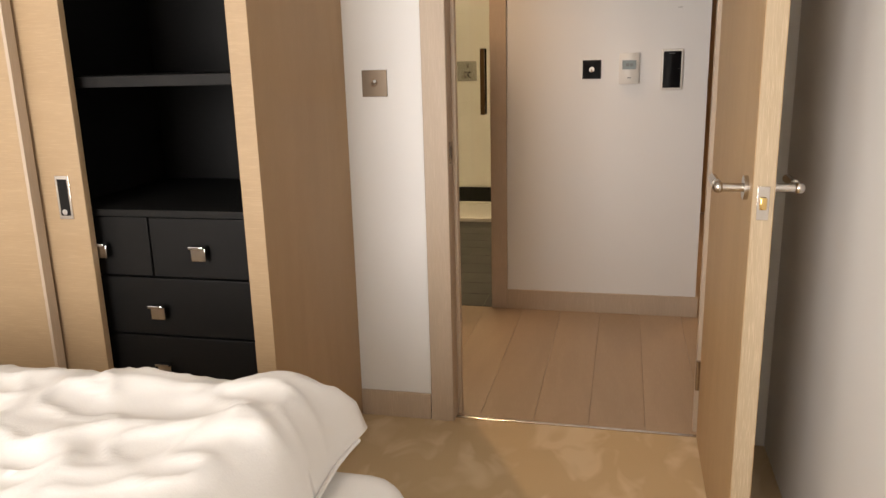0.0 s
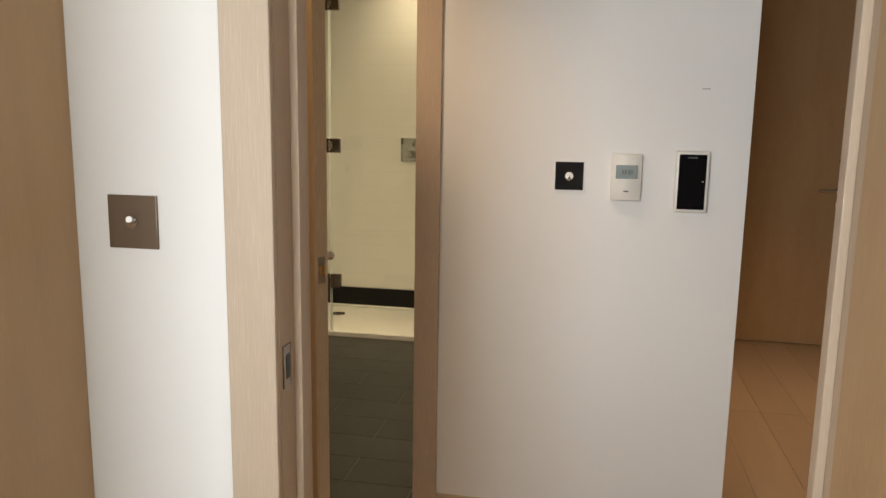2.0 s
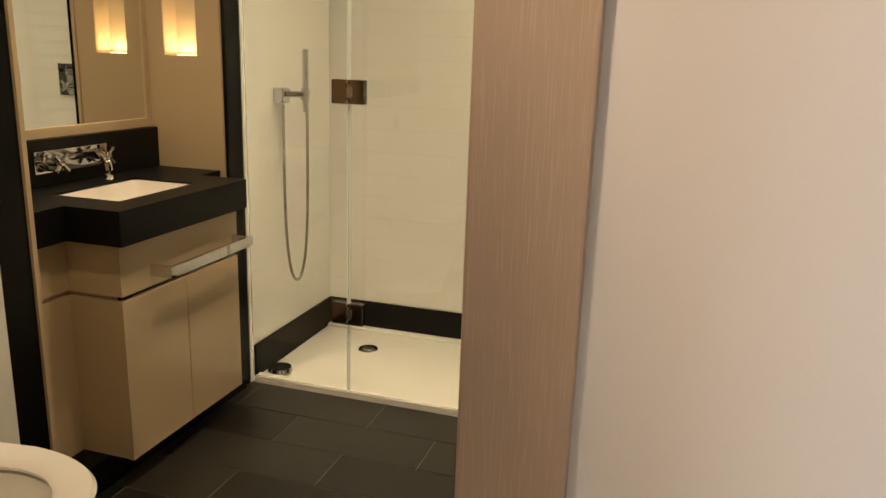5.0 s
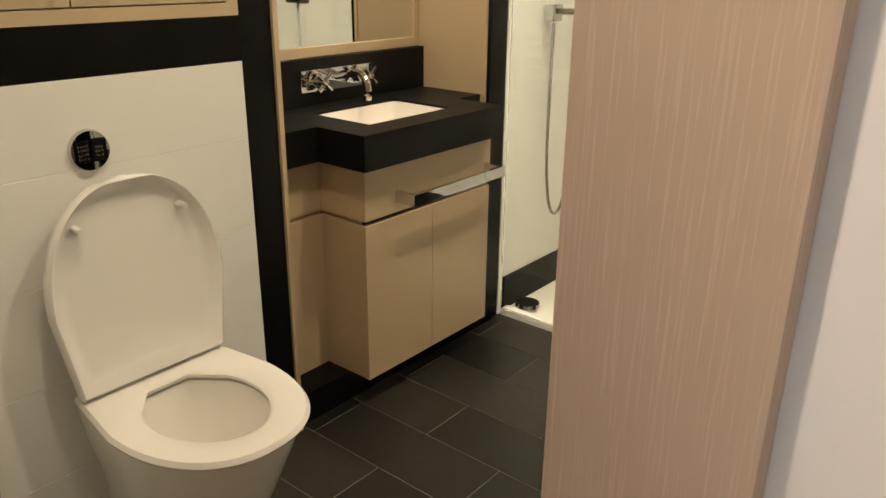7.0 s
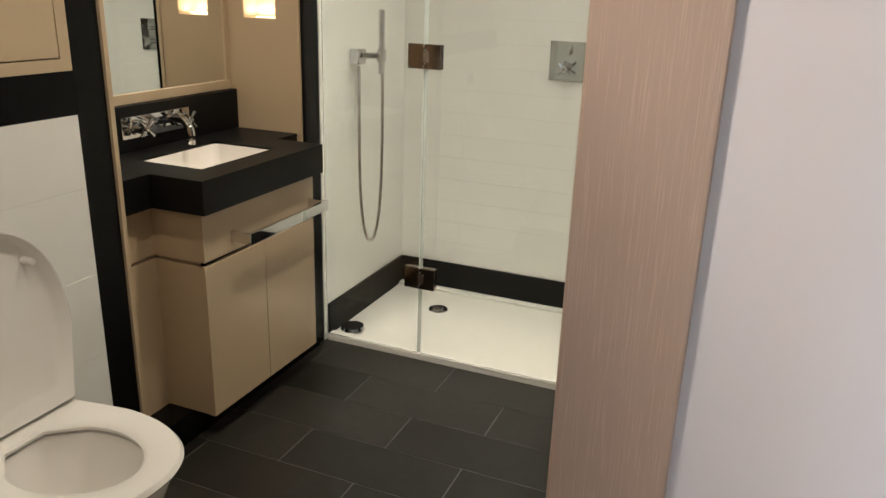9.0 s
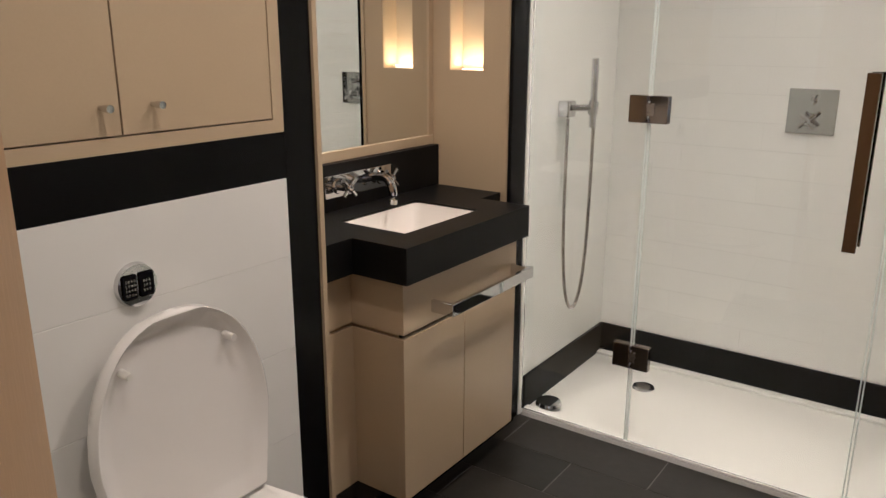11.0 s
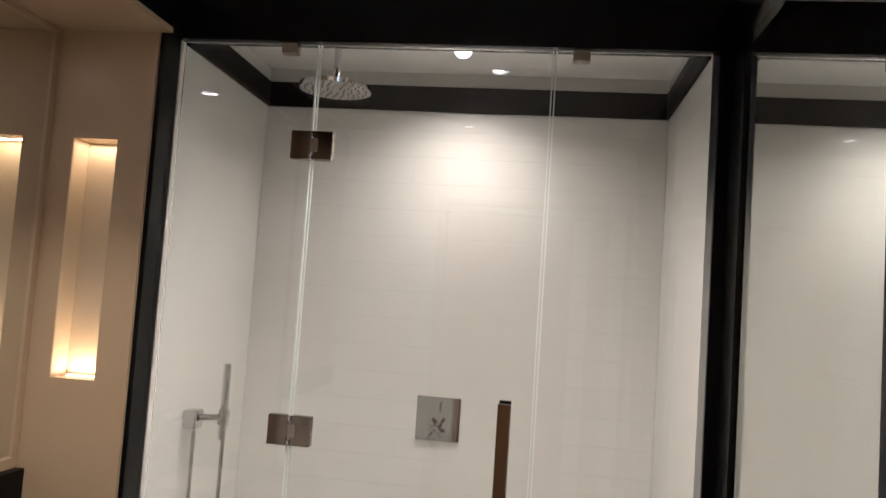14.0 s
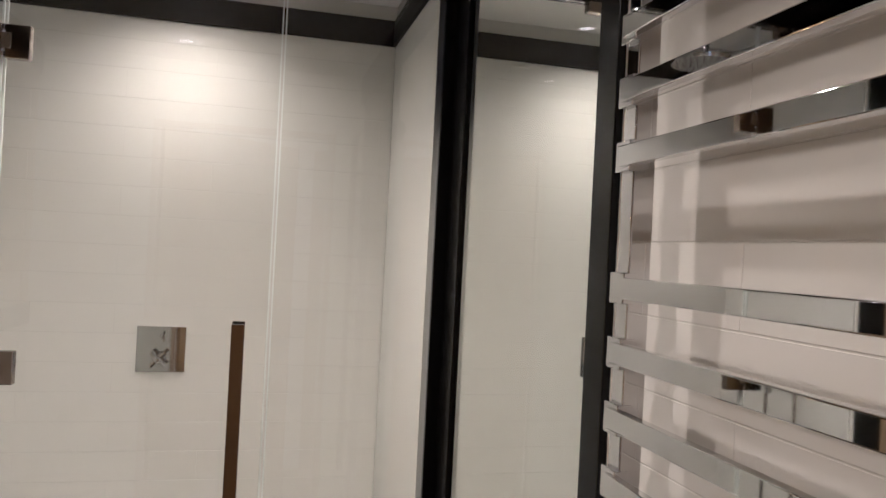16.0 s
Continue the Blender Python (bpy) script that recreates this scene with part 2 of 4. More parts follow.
def stepped(xs, ys, filled, z0, z1, bevel=0.0):
    """One solid over the filled cells of a plan grid, with shared walls left out."""
    bm = bmesh.new()
    vs = {}

    def v(i, j, k):
        if (i, j, k) not in vs:
            vs[i, j, k] = bm.verts.new((xs[i], ys[j], (z0, z1)[k]))
        return vs[i, j, k]

    for i, j in filled:
        bm.faces.new((v(i, j, 1), v(i + 1, j, 1), v(i + 1, j + 1, 1), v(i, j + 1, 1)))
        bm.faces.new((v(i, j, 0), v(i, j + 1, 0), v(i + 1, j + 1, 0), v(i + 1, j, 0)))
        for di, dj, a, c in ((-1, 0, (i, j), (i, j + 1)), (1, 0, (i + 1, j + 1), (i + 1, j)), (0, -1, (i + 1, j), (i, j)), (0, 1, (i, j + 1), (i + 1, j + 1))):
            if (i + di, j + dj) not in filled:
                bm.faces.new((v(*a, 0), v(*c, 0), v(*c, 1), v(*a, 1)))
    bmesh.ops.dissolve_limit(bm, angle_limit=0.01, verts=bm.verts, edges=bm.edges)
    if bevel:
        bmesh.ops.bevel(bm, geom=[e for e in bm.edges if e.calc_face_angle(0) > 0.5], offset=bevel, segments=2, profile=0.5, affect="EDGES")
    return bm


# ---------- structure: bedroom, hall, corridor ----------
DOOR_H = 2.10
structure("floor_bedroom", bx(-2.6, 1.02, -5.6, -1.236, -0.1, 0.0), CARPET, "beige cut-pile carpet with footprints in the pile", "carpet")
floor_hall = structure("floor", box(bx(-2.2, 2.5, -1.236, 0.0, -0.1, -0.006), 0.11, 2.5, 0.0, 2.6, -0.1, -0.006), JOINT_OAK, "pale oak plank floor of the hall and corridor", "floor")
floor_bath = structure("floor_bathroom", bx(-1.9, 0.1, 0.0, 2.9, -0.1, -0.0005), GROUT_SLATE, "dark slate tiled bathroom floor", "floor")

b = bx(-2.6, -0.03, -1.262, -1.14, 0, 2.5)
structure("wall_partition", b, PAINT, "white painted wall between bedroom and hall", "wall")
structure("wall_partition_side", bx(0.848, 1.02, -1.262, -1.14, 0, 2.5), PAINT, "white painted wall beside the bedroom door", "wall")
structure("wall_over_bedroom_door", bx(-0.03, 0.848, -1.262, -1.14, DOOR_H + 0.03, 2.5), PAINT, "white painted wall over the bedroom door", "wall")
structure("wall_bedroom_east", bx(1.02, 1.14, -5.6, -1.14, 0, 2.5), PAINT, "white painted bedroom wall behind the open door", "wall")
structure("wall_bedroom_west", bx(-2.72, -2.6, -5.6, -1.14, 0, 2.5), PAINT, "white painted bedroom wall", "wall")
structure("ceiling_bedroom", bx(-2.72, 1.14, -5.72, -1.14, 2.5, 2.6), CEIL, "white painted bedroom ceiling", "ceiling")
b = bx(-2.72, -1.7, -5.72, -5.6, 0, 2.5)
box(b, -0.1, 1.14, -5.72, -5.6, 0, 2.5)
box(b, -1.7, -0.1, -5.72, -5.6, 0, 0.35)
box(b, -1.7, -0.1, -5.72, -5.6, 2.35, 2.5)
structure("wall_window", b, PAINT, "white painted bedroom wall with a tall window", "wall")
win = structure("window_1", bx(-1.7, -0.1, -5.70, -5.64, 0.35, 0.41), OAK_TRIM, "oak framed two pane bedroom window", "window")
for a in ((-1.7, -0.1, 2.29, 2.35), (-1.7, -1.64, 0.41, 2.29), (-0.16, -0.1, 0.41, 2.29), (-0.93, -0.87, 0.41, 2.29)):
    part("window_frame", bx(a[0], a[1], -5.70, -5.64, a[2], a[3]), OAK_TRIM, win)
for x0, x1 in ((-1.64, -0.93), (-0.87, -0.16)):
    pane = part("pane", bx(x0, x1, -5.674, -5.666, 0.41, 2.29), GLASS, win)
    pane.visible_shadow = False

structure("wall_hall", bx(-0.051, 0.905, 0, 0.045, 0, 2.44), PAINT, "white painted hall wall with switch, thermostat and intercom", "wall")
structure("wall_hall_west", bx(-2.2, -0.97, 0, 0.045, 0, 2.44), PAINT, "white painted hall wall beside the bathroom door", "wall")
structure("wall_over_bathroom_door", bx(-0.97, -0.051, 0, 0.045, DOOR_H + 0.028, 2.44), PAINT, "white painted wall over the bathroom door", "wall")
structure("wall_hall_end", bx(-2.32, -2.2, -1.262, 0.06, 0, 2.44), PAINT, "white painted end wall of the hall", "wall")
structure("wall_corridor", bx(0.785, 0.905, 0.045, 2.9, 0, 2.44), PAINT, "white painted corridor wall", "wall")
structure("wall_corridor_end", bx(0.905, 2.6, 2.575, 2.7, 0, 2.44), PAINT, "white painted end wall of the corridor", "wall")
structure("wall_corridor_east", bx(2.4, 2.5, -1.14, 2.575, 0, 2.44), PAINT, "white painted corridor wall", "wall")
structure("wall_hall_south", bx(1.02, 2.5, -1.262, -1.14, 0, 2.44), PAINT, "white painted hall wall", "wall")
structure("ceiling_hall", bx(-2.32, 2.6, -1.14, 0.045, 2.44, 2.6), CEIL, "white painted hall ceiling", "ceiling")
structure("ceiling_corridor", bx(0.785, 2.6, 0.045, 2.7, 2.44, 2.6), CEIL, "white painted corridor ceiling", "ceiling")

sk = structure("baseboard", bx(0.0, 0.917, -0.012, 0, 0, 0.10, bevel=0.002), OAK_TRIM, "pale oak skirting board of the hall", "baseboard")
part("baseboard_return", bx(0.905, 0.917, 0.0, 2.56, 0, 0.10, bevel=0.002), OAK_TRIM, sk)
part("baseboard_west", bx(-2.2, -1.025, -0.012, 0, 0, 0.10, bevel=0.002), OAK_TRIM, sk)
structure("baseboard_bedroom", bx(-0.338, -0.083, -1.274, -1.262, 0, 0.095, bevel=0.002), OAK_TRIM, "pale oak skirting board in the bedroom", "baseboard")
structure("baseboard_corridor", bx(2.09, 2.4, 2.56, 2.575, 0, 0.10, bevel=0.002), OAK_TRIM, "pale oak skirting at the corridor end", "baseboard")
structure("threshold", bx(0.0, 0.818, -1.243, -1.229, -0.002, 0.004, bevel=0.001), NICKEL, "thin metal strip between carpet and oak floor", "threshold")


def frame_set(name, label, x0, x1, y0, y1, cas, face_lo=True, face_hi=True):
    """Door lining with stops and flat casings on both faces."""
    f = structure(name, bx(x0 - 0.028, x0, y0, y1, 0, DOOR_H), OAK_TRIM, label, "door frame")
    part("jamb", bx(x1, x1 + 0.028, y0, y1, 0, DOOR_H), OAK_TRIM, f)
    part("head", bx(x0 - 0.028, x1 + 0.028, y0, y1, DOOR_H, DOOR_H + 0.028), OAK_TRIM, f)
    for ya, yb, on in ((y0 - 0.014, y0, face_lo), (y1, y1 + 0.014, face_hi)):
        if on:
            part("casing", bx(x0 - cas, x0, ya, yb, 0, DOOR_H + cas, bevel=0.003), OAK_TRIM, f)
            part("casing", bx(x1, x1 + cas, ya, yb, 0, DOOR_H + cas, bevel=0.003), OAK_TRIM, f)
            part("casing_head", bx(x0 + 0.001, x1 - 0.001, ya, yb, DOOR_H, DOOR_H + cas, bevel=0.003), OAK_TRIM, f)
    return f


def stops(f, x0, x1, ya, yb, d=0.014):
    part("door_stop", bx(x0, x0 + d, ya, yb, 0, DOOR_H, bevel=0.002), OAK_TRIM, f)
    part("door_stop", bx(x1 - d, x1, ya, yb, 0, DOOR_H, bevel=0.002), OAK_TRIM, f)
    part("door_stop", bx(x0 + d, x1 - d, ya, yb, DOOR_H - d, DOOR_H, bevel=0.002), OAK_TRIM, f)


fr_bath = frame_set("door_frame_bathroom", "pale limed oak bathroom door frame", -0.945, -0.079, 0.0, 0.045, 0.079, True, False)
part("strike_plate", bx(-0.0805, -0.0785, 0.012, 0.034, 0.86, 1.08), NICKEL, fr_bath, "nickel strike plate")
fr_bed = frame_set("door_frame_bedroom", "pale limed oak bedroom door frame", 0.0, 0.818, -1.262, -1.14, 0.080)
stops(fr_bed, 0.0, 0.818, -1.205, -1.175)
sp = part("strike_plate", bx(-0.001, 0.003, -1.252, -1.222, 0.905, 0.975, bevel=0.001), BRONZE, fr_bed, "dark strike plate")
# black patch on the uncut plate for the darkness in the bolt hole
part("strike_hole_shade", bx(0.003, 0.0036, -1.244, -1.230, 0.92, 0.96), BLACKGLASS, sp)


def door_leaf(name, m, width, label, thick=0.044, key=True, knuckles=(0.22, 1.02, 1.86)):
    """Leaf hinged at the local origin, running along +x, hall face at y = 0 and thickness along +y."""
    d = new(name)
    d.matrix_basis = m
    tagged(d, label=label, category="door", kind="structure")

    def lp(pname, bm, mat, parent=d, lab=""):
        ob = new(pname, mesh_from(pname, bm, mat, True))
        ob.parent = parent
        return tagged(ob, label=lab)

    lp("leaf", bx(0.003, width, 0, thick, 0.006, DOOR_H - 0.004, bevel=0.0015), OAK_DOOR)
    lp("lipping", bx(width - 0.0005, width + 0.0012, 0.002, thick - 0.002, 0.008, DOOR_H - 0.006), OAK_EDGE, lab="pale figured oak edge")
    lp("latch_plate", bx(width + 0.001, width + 0.003, thick / 2 - 0.012, thick / 2 + 0.012, 0.899, 0.969, bevel=0.0008), NICKEL, lab="nickel latch plate with screws")
    lp("latch_bolt", bx(width + 0.001, width + 0.011, thick / 2 - 0.007, thick / 2 + 0.007, 0.921, 0.947, bevel=0.003), BRASS)
    hx, hz = width - 0.068, 0.955
    for side, face in ((-1, 0.0), (1, thick)):
        bm = cyl(bmesh.new(), (hx, face, hz), (hx, face + side * 0.009, hz), 0.026, seg=32)
        rose = lp("handle_rose", bm, NICKEL)
        bm = cyl(bmesh.new(), (hx, face + side * 0.009, hz), (hx, face + side * 0.058, hz), 0.0095, seg=20)
        bmesh.ops.create_uvsphere(bm, u_segments=16, v_segments=10, radius=0.0125, matrix=Matrix.Translation((hx, face + side * 0.058, hz)))
        box(bm, hx - 0.045, hx, face + side * 0.058 - 0.007, face + side * 0.058 + 0.007, hz - 0.008, hz + 0.008, bevel=0.002)
        lp("handle_neck", bm, NICKEL, rose)
        bm = cyl(bmesh.new(), (hx - 0.042, face + side * 0.058, hz), (hx - 0.130, face + side * 0.058, hz), 0.0105, seg=24)
        bmesh.ops.bevel(bm, geom=[e for e in bm.edges if e.calc_face_angle(0) > 1], offset=0.0015, segments=2, affect="EDGES")
        lp("handle_lever", bm, NICKEL, rose, "round brushed nickel lever")
        if key:
            bm = cyl(bmesh.new(), (hx, face, hz - 0.081), (hx, face + side * 0.008, hz - 0.081), 0.024, seg=32)
            esc = lp("turn_rose", bm, NICKEL)
            lp("thumb_turn", bx(hx - 0.004, hx + 0.004, face + side * 0.016 - 0.009, face + side * 0.016 + 0.009, hz - 0.095, hz - 0.067, bevel=0.002), NICKEL, esc)
    for z in knuckles:
        bm = cyl(bmesh.new(), (-0.003, -0.006, z - 0.05), (-0.003, -0.006, z + 0.05), 0.007, seg=14)
        lp("hinge", bm, NICKEL, d, "nickel butt hinge knuckle")
    return d


# opens into the hall, hinged on the far side from the thermostat
door_leaf("door_1", pose(-0.942, 0.0, 0, 0, 0, -34), 0.845, "pale oak bathroom door standing open into the hall")
# bedroom door, swung right back into the bedroom
bd = door_leaf("door_2", pose(0.812, -1.246, 0, 0, 0, -90.3), 0.775, "pale oak bedroom door standing wide open", key=False, knuckles=(0.22, 1.86))
endf = frame_set("door_frame_corridor", "oak door frame at the corridor end", 1.15, 1.985, 2.575, 2.60, 0.07, True, False)
door_leaf("door_3", pose(1.152, 2.555, 0, 0, 0, 0), 0.825, "closed oak front door with lever and locks")
spy = thing("door_lock", (1.90, 2.53, 1.13), "small nickel rim lock on the oak front door", "lock")
part("cylinder", cyl(bmesh.new(), (1.905, 2.556, 1.13), (1.905, 2.53, 1.13), 0.018), NICKEL, spy)
part("chain_keep", bx(1.955, 1.98, 2.535, 2.556, 1.115, 1.15, bevel=0.004), CHROME, spy)

binn = thing("waste_bin", (2.26, 2.40, 0), "cream round waste bin with black base", "bin")
bm = cyl(bmesh.new(), (2.26, 2.40, 0.05), (2.26, 2.40, 0.50), 0.12, 0.125, 32)
part("body", bm, PLASTIC, binn)
part("base", cyl(bmesh.new(), (2.26, 2.40, 0.0), (2.26, 2.40, 0.05), 0.124, 0.122, 32), BLACK, binn, "black rubber base")
part("lid", cyl(bmesh.new(), (2.26, 2.40, 0.50), (2.26, 2.40, 0.53), 0.127, 0.11, 32), NICKEL, binn)

# ---------- hall fittings ----------
sw = thing("light_switch", (0.395, 0, 1.171), "black glass light switch with chrome toggle", "switch", "light switches")
part("plate", bx(0.353, 0.437, -0.006, 0, 1.129, 1.213, bevel=0.001), BLACKGLASS, sw)
part("plate_edge", bx(0.3524, 0.4376, -0.003, 0, 1.1284, 1.2136), CHROME, sw)
bm = cyl(bmesh.new(), (0.395, -0.006, 1.171), (0.395, -0.010, 1.171), 0.012)
cyl(bm, (0.395, -0.010, 1.171), (0.395, -0.012, 1.171), 0.008)
cyl(bm, (0.395, -0.008, 1.171), (0.395, -0.026, 1.162), 0.0035, 0.005, 12)
part("toggle", bm, CHROME, sw)

th = thing("thermostat", (0.561, 0, 1.177), "white plastic room thermostat with grey display", "thermostat")
pts = [(0.517 + 0.089 * i / 12, -0.018 - 0.010 * math.sin(math.pi * i / 12)) for i in range(13)]
out = [(0.606, 0.0), (0.517, 0.0)] + pts
body = part("body", prism(bmesh.new(), out, 1.104, 1.241, 0.003), PLASTIC, th)
part("display", bx(0.531, 0.592, -0.0295, -0.022, 1.169, 1.209, bevel=0.001), LCD, th, "grey liquid crystal display")
for i, (x, w) in enumerate(((0.548, 0.006), (0.556, 0.006), (0.566, 0.007), (0.575, 0.004))):
    part("digit", bx(x, x + w, -0.0300, -0.0294, 1.182, 1.195), INK, th)
part("maker_mark", bx(0.555, 0.570, -0.0288, -0.024, 1.130, 1.134), INK, th)
for x in (0.547, 0.577):
    part("button", bx(x - 0.004, x + 0.004, -0.0292, -0.024, 1.152, 1.156, bevel=0.0005), PLASTIC, th)

ph = thing("intercom", (0.747, 0, 1.165), "white framed black glass wall intercom", "intercom")
part("frame", bx(0.700, 0.796, -0.020, 0, 1.074, 1.254, bevel=0.007, seg=3), PLASTIC, ph)
part("screen", bx(0.7095, 0.7865, -0.0215, -0.012, 1.084, 1.244, bevel=0.001), BLACKGLASS, ph, "black glass screen")
part("speaker_slot", bx(0.733, 0.760, -0.0232, -0.02, 1.233, 1.236), INK, ph)
part("camera_dot", bx(0.777, 0.780, -0.0232, -0.02, 1.165, 1.168), PLASTIC, ph)
mk = thing("wall_mark", (0.775, 0, 1.431), "small grey scuff on the hall wall", "mark")
part("scuff", bx(0.762, 0.784, -0.0006, 0.0, 1.4295, 1.4325), SCUFF, mk)

sb = thing("light_switch", (-0.239, -1.262, 1.165), "brown bronze light switch with chrome toggle", "switch", "light switches")
part("plate", bx(-0.281, -0.197, -1.267, -1.262, 1.123, 1.207, bevel=0.001), BROWN, sb)
bm = cyl(bmesh.new(), (-0.239, -1.267, 1.165), (-0.239, -1.271, 1.165), 0.010)
cyl(bm, (-0.239, -1.269, 1.165), (-0.231, -1.288, 1.172), 0.0035, 0.005, 12)
part("toggle", bm, CHROME, sb)


def light_fitting(x, y, z, label):
    t = thing("recessed_downlight", (x, y, z), label, "ceiling light", "recessed downlights")
    bm = bmesh.new()
    tor = []
    for i in range(32):
        a = 2 * math.pi * i / 32
        tor.append([bm.verts.new((x + r * math.cos(a), y + r * math.sin(a), z - dz)) for r, dz in ((0.030, 0.001), (0.034, 0.006), (0.042, 0.006), (0.046, 0.0))])
    for i in range(32):
        p, q = tor[i], tor[(i + 1) % 32]
        for j in range(3):
            bm.faces.new((p[j], p[j + 1], q[j + 1], q[j]))
    part("trim_ring", bm, CHROME, t)
    part("lens", cyl(bmesh.new(), (x, y, z - 0.003), (x, y, z), 0.030), LAMP_ON, t, "glowing lamp")
    return t


light_fitting(-0.30, -0.58, 2.44, "recessed round hall downlight, switched on")
downlight(-0.30, -0.58, 2.44, HALL_W, WARM, 105, 0.7)
light_fitting(1.50, 1.00, 2.44, "recessed round corridor downlight, switched on")
downlight(1.50, 1.00, 2.44, CORRIDOR_W, AMBER, 90, 1.0)
arealight(look((-0.9, -5.58, 1.35), (-0.9, 0, 1.2)), WINDOW_W, DAY, 1.5, 1.85)

# ---------- bedroom things ----------
wd = thing("wardrobe", (-1.3, -1.6, 0), "pale oak sliding wardrobe with black open interior", "wardrobe")
part("side_panel", bx(-0.393, -0.340, -1.906, -1.262, 0, 2.46, bevel=0.002), OAK, wd)
part("front_edge", bx(-0.395, -0.338, -1.912, -1.9055, 0, 2.46, bevel=0.002), OAK_H, wd, "pale oak front edge")
part("back_panel", bx(-2.6, -0.393, -1.29, -1.266, 0.1, 2.46), DARKWOOD, wd)
part("inner_side", bx(-0.405, -0.393, -1.88, -1.29, 0.1, 2.44), DARKWOOD, wd, "black veneer")
part("plinth", bx(-2.6, -0.393, -1.88, -1.29, 0, 0.1), DARKWOOD, wd)
part("top_panel", bx(-2.6, -0.393, -1.906, -1.29, 2.44, 2.46), OAK, wd)
part("partition", bx(-1.035, -1.015, -1.84, -1.29, 0.1, 2.44), DARKWOOD, wd)
part("shelf", bx(-1.015, -0.405, -1.84, -1.29, 1.185, 1.215, bevel=0.002), DARKWOOD, wd, "black veneer shelf")
part("shelf", bx(-1.015, -0.405, -1.84, -1.29, 1.70, 1.73, bevel=0.002), DARKWOOD, wd)
part("drawer_top", bx(-1.015, -0.405, -1.85, -1.29, 0.835, 0.855, bevel=0.002), DARKWOOD, wd)
DRAWERS = ((-1.013, -0.728, 0.664, 0.832), (-0.722, -0.407, 0.664, 0.832), (-1.013, -0.407, 0.490, 0.658),
           (-1.013, -0.407, 0.312, 0.484), (-1.013, -0.407, 0.104, 0.306))
for x0, x1, z0, z1 in DRAWERS:
    dr = part("drawer", bx(x0, x1, -1.842, -1.32, z0, z1, bevel=0.002), DARKWOOD, wd)
    xm, zm = (x0 + x1) / 2, z1 - 0.092
    kb = bx(xm - 0.022, xm + 0.022, -1.868, -1.862, zm - 0.022, zm + 0.022, bevel=0.002)
    box(kb, xm - 0.008, xm + 0.008, -1.864, -1.841, zm - 0.008, zm + 0.008)
    box(kb, xm - 0.022, xm + 0.022, -1.880, -1.862, zm + 0.014, zm + 0.022, bevel=0.002)
    part("drawer_knob", kb, CHROME, dr, "square chrome pull")
sd = part("sliding_door", bx(-1.90, -0.872, -1.896, -1.872, 0.02, 2.44, bevel=0.003), OAK_H, wd)
hb = bx(-0.957, -0.913, -1.899, -1.894, 0.835, 0.955, bevel=0.001)
fp = part("finger_pull", hb, NICKEL, sd, "recessed nickel finger pull")
# thin dark sheet on the flat plate imitates the shaded hollow
part("pull_well_shade", bx(-0.950, -0.920, -1.8995, -1.898, 0.845, 0.945), DARKWOOD, fp)
part("pull_ring", cyl(bmesh.new(), (-0.935, -1.8995, 0.855), (-0.935, -1.903, 0.855), 0.008), CHROME, fp)
part("sliding_door", bx(-2.59, -1.014, -1.938, -1.908, 0.02, 2.44, bevel=0.003), OAK_H, wd)
part("door_stile", bx(-1.014, -1.003, -1.940, -1.906, 0.02, 2.44, bevel=0.002), OAK_TRIM, wd)

bed = thing("bed", (-1.0, -3.1, 0), "upholstered double bed with white mattress", "bed")
part("base", bx(-2.0, 0.14, -3.95, -2.46, 0.06, 0.24, bevel=0.02), LINEN, bed)
part("mattress", bx(-2.02, 0.20, -3.98, -2.44, 0.24, 0.515, bevel=0.08, seg=5), LINEN, bed, "white fitted mattress")
for x, y in ((-1.9, -3.85), (-0.08, -3.85), (-1.9, -2.56), (-0.08, -2.56)):
    part("foot", cyl(bmesh.new(), (x, y, 0), (x, y, 0.07), 0.025), BLACK, bed)


def duvet_mesh():
    """A puffed quilt with soft folds, a doubled edge and sagging corners."""
    bm = bmesh.new()
    nx, ny = 190, 150
    x0, x1, y0, y1 = -1.95, 0.075, -3.95, -2.38
    top, low = [], []
    for i in range(nx + 1):
        u = i / nx
        ta, la = [], []
        for j in range(ny + 1):
            v = j / ny
            x, y = x0 + (x1 - x0) * u, y0 + (y1 - y0) * v
            e = min(1, (1 - u) * (x1 - x0) / 0.07, u * (x1 - x0) / 0.13, min(1 - v, v) * (y1 - y0) / 0.13)
            puff = math.sqrt(max(0, 1 - (1 - e) ** 2))
            n = noise.fractal(Vector((x * 2.3, y * 2.3, 0.4)), 0.9, 2.0, 4)
            r = 1 - abs(noise.noise(Vector((x * 2.0 + 0.5 * n, y * 6.0, 1.7))))
            q = 1 - abs(noise.noise(Vector((x * 7.0 + 2.0 * y + n, y * 10.0 - 3.0 * x, 5.2))))
            h = 0.100 * puff + puff * (0.018 * n + 0.016 * r ** 4 + 0.010 * q ** 6)
            roll = math.exp(-((1 - u) * (x1 - x0) - 0.10) ** 2 / 0.008) * 0.035
            wob = 0.018 * noise.noise(Vector((x * 5, y * 5, 3)))
            ta.append(bm.verts.new((x + wob, y + 0.014 * noise.noise(Vector((x * 4, y * 4, 9))), 0.545 + h + roll * puff)))
            la.append(bm.verts.new((x + wob, y, 0.545 - 0.022 * puff)))
        top.append(ta)
        low.append(la)
    for g in (top, low):
        for i in range(nx):
            for j in range(ny):
                bm.faces.new((g[i][j], g[i + 1][j], g[i + 1][j + 1], g[i][j + 1]))
    bmesh.ops.remove_doubles(bm, verts=bm.verts, dist=0.0005)
    return bm


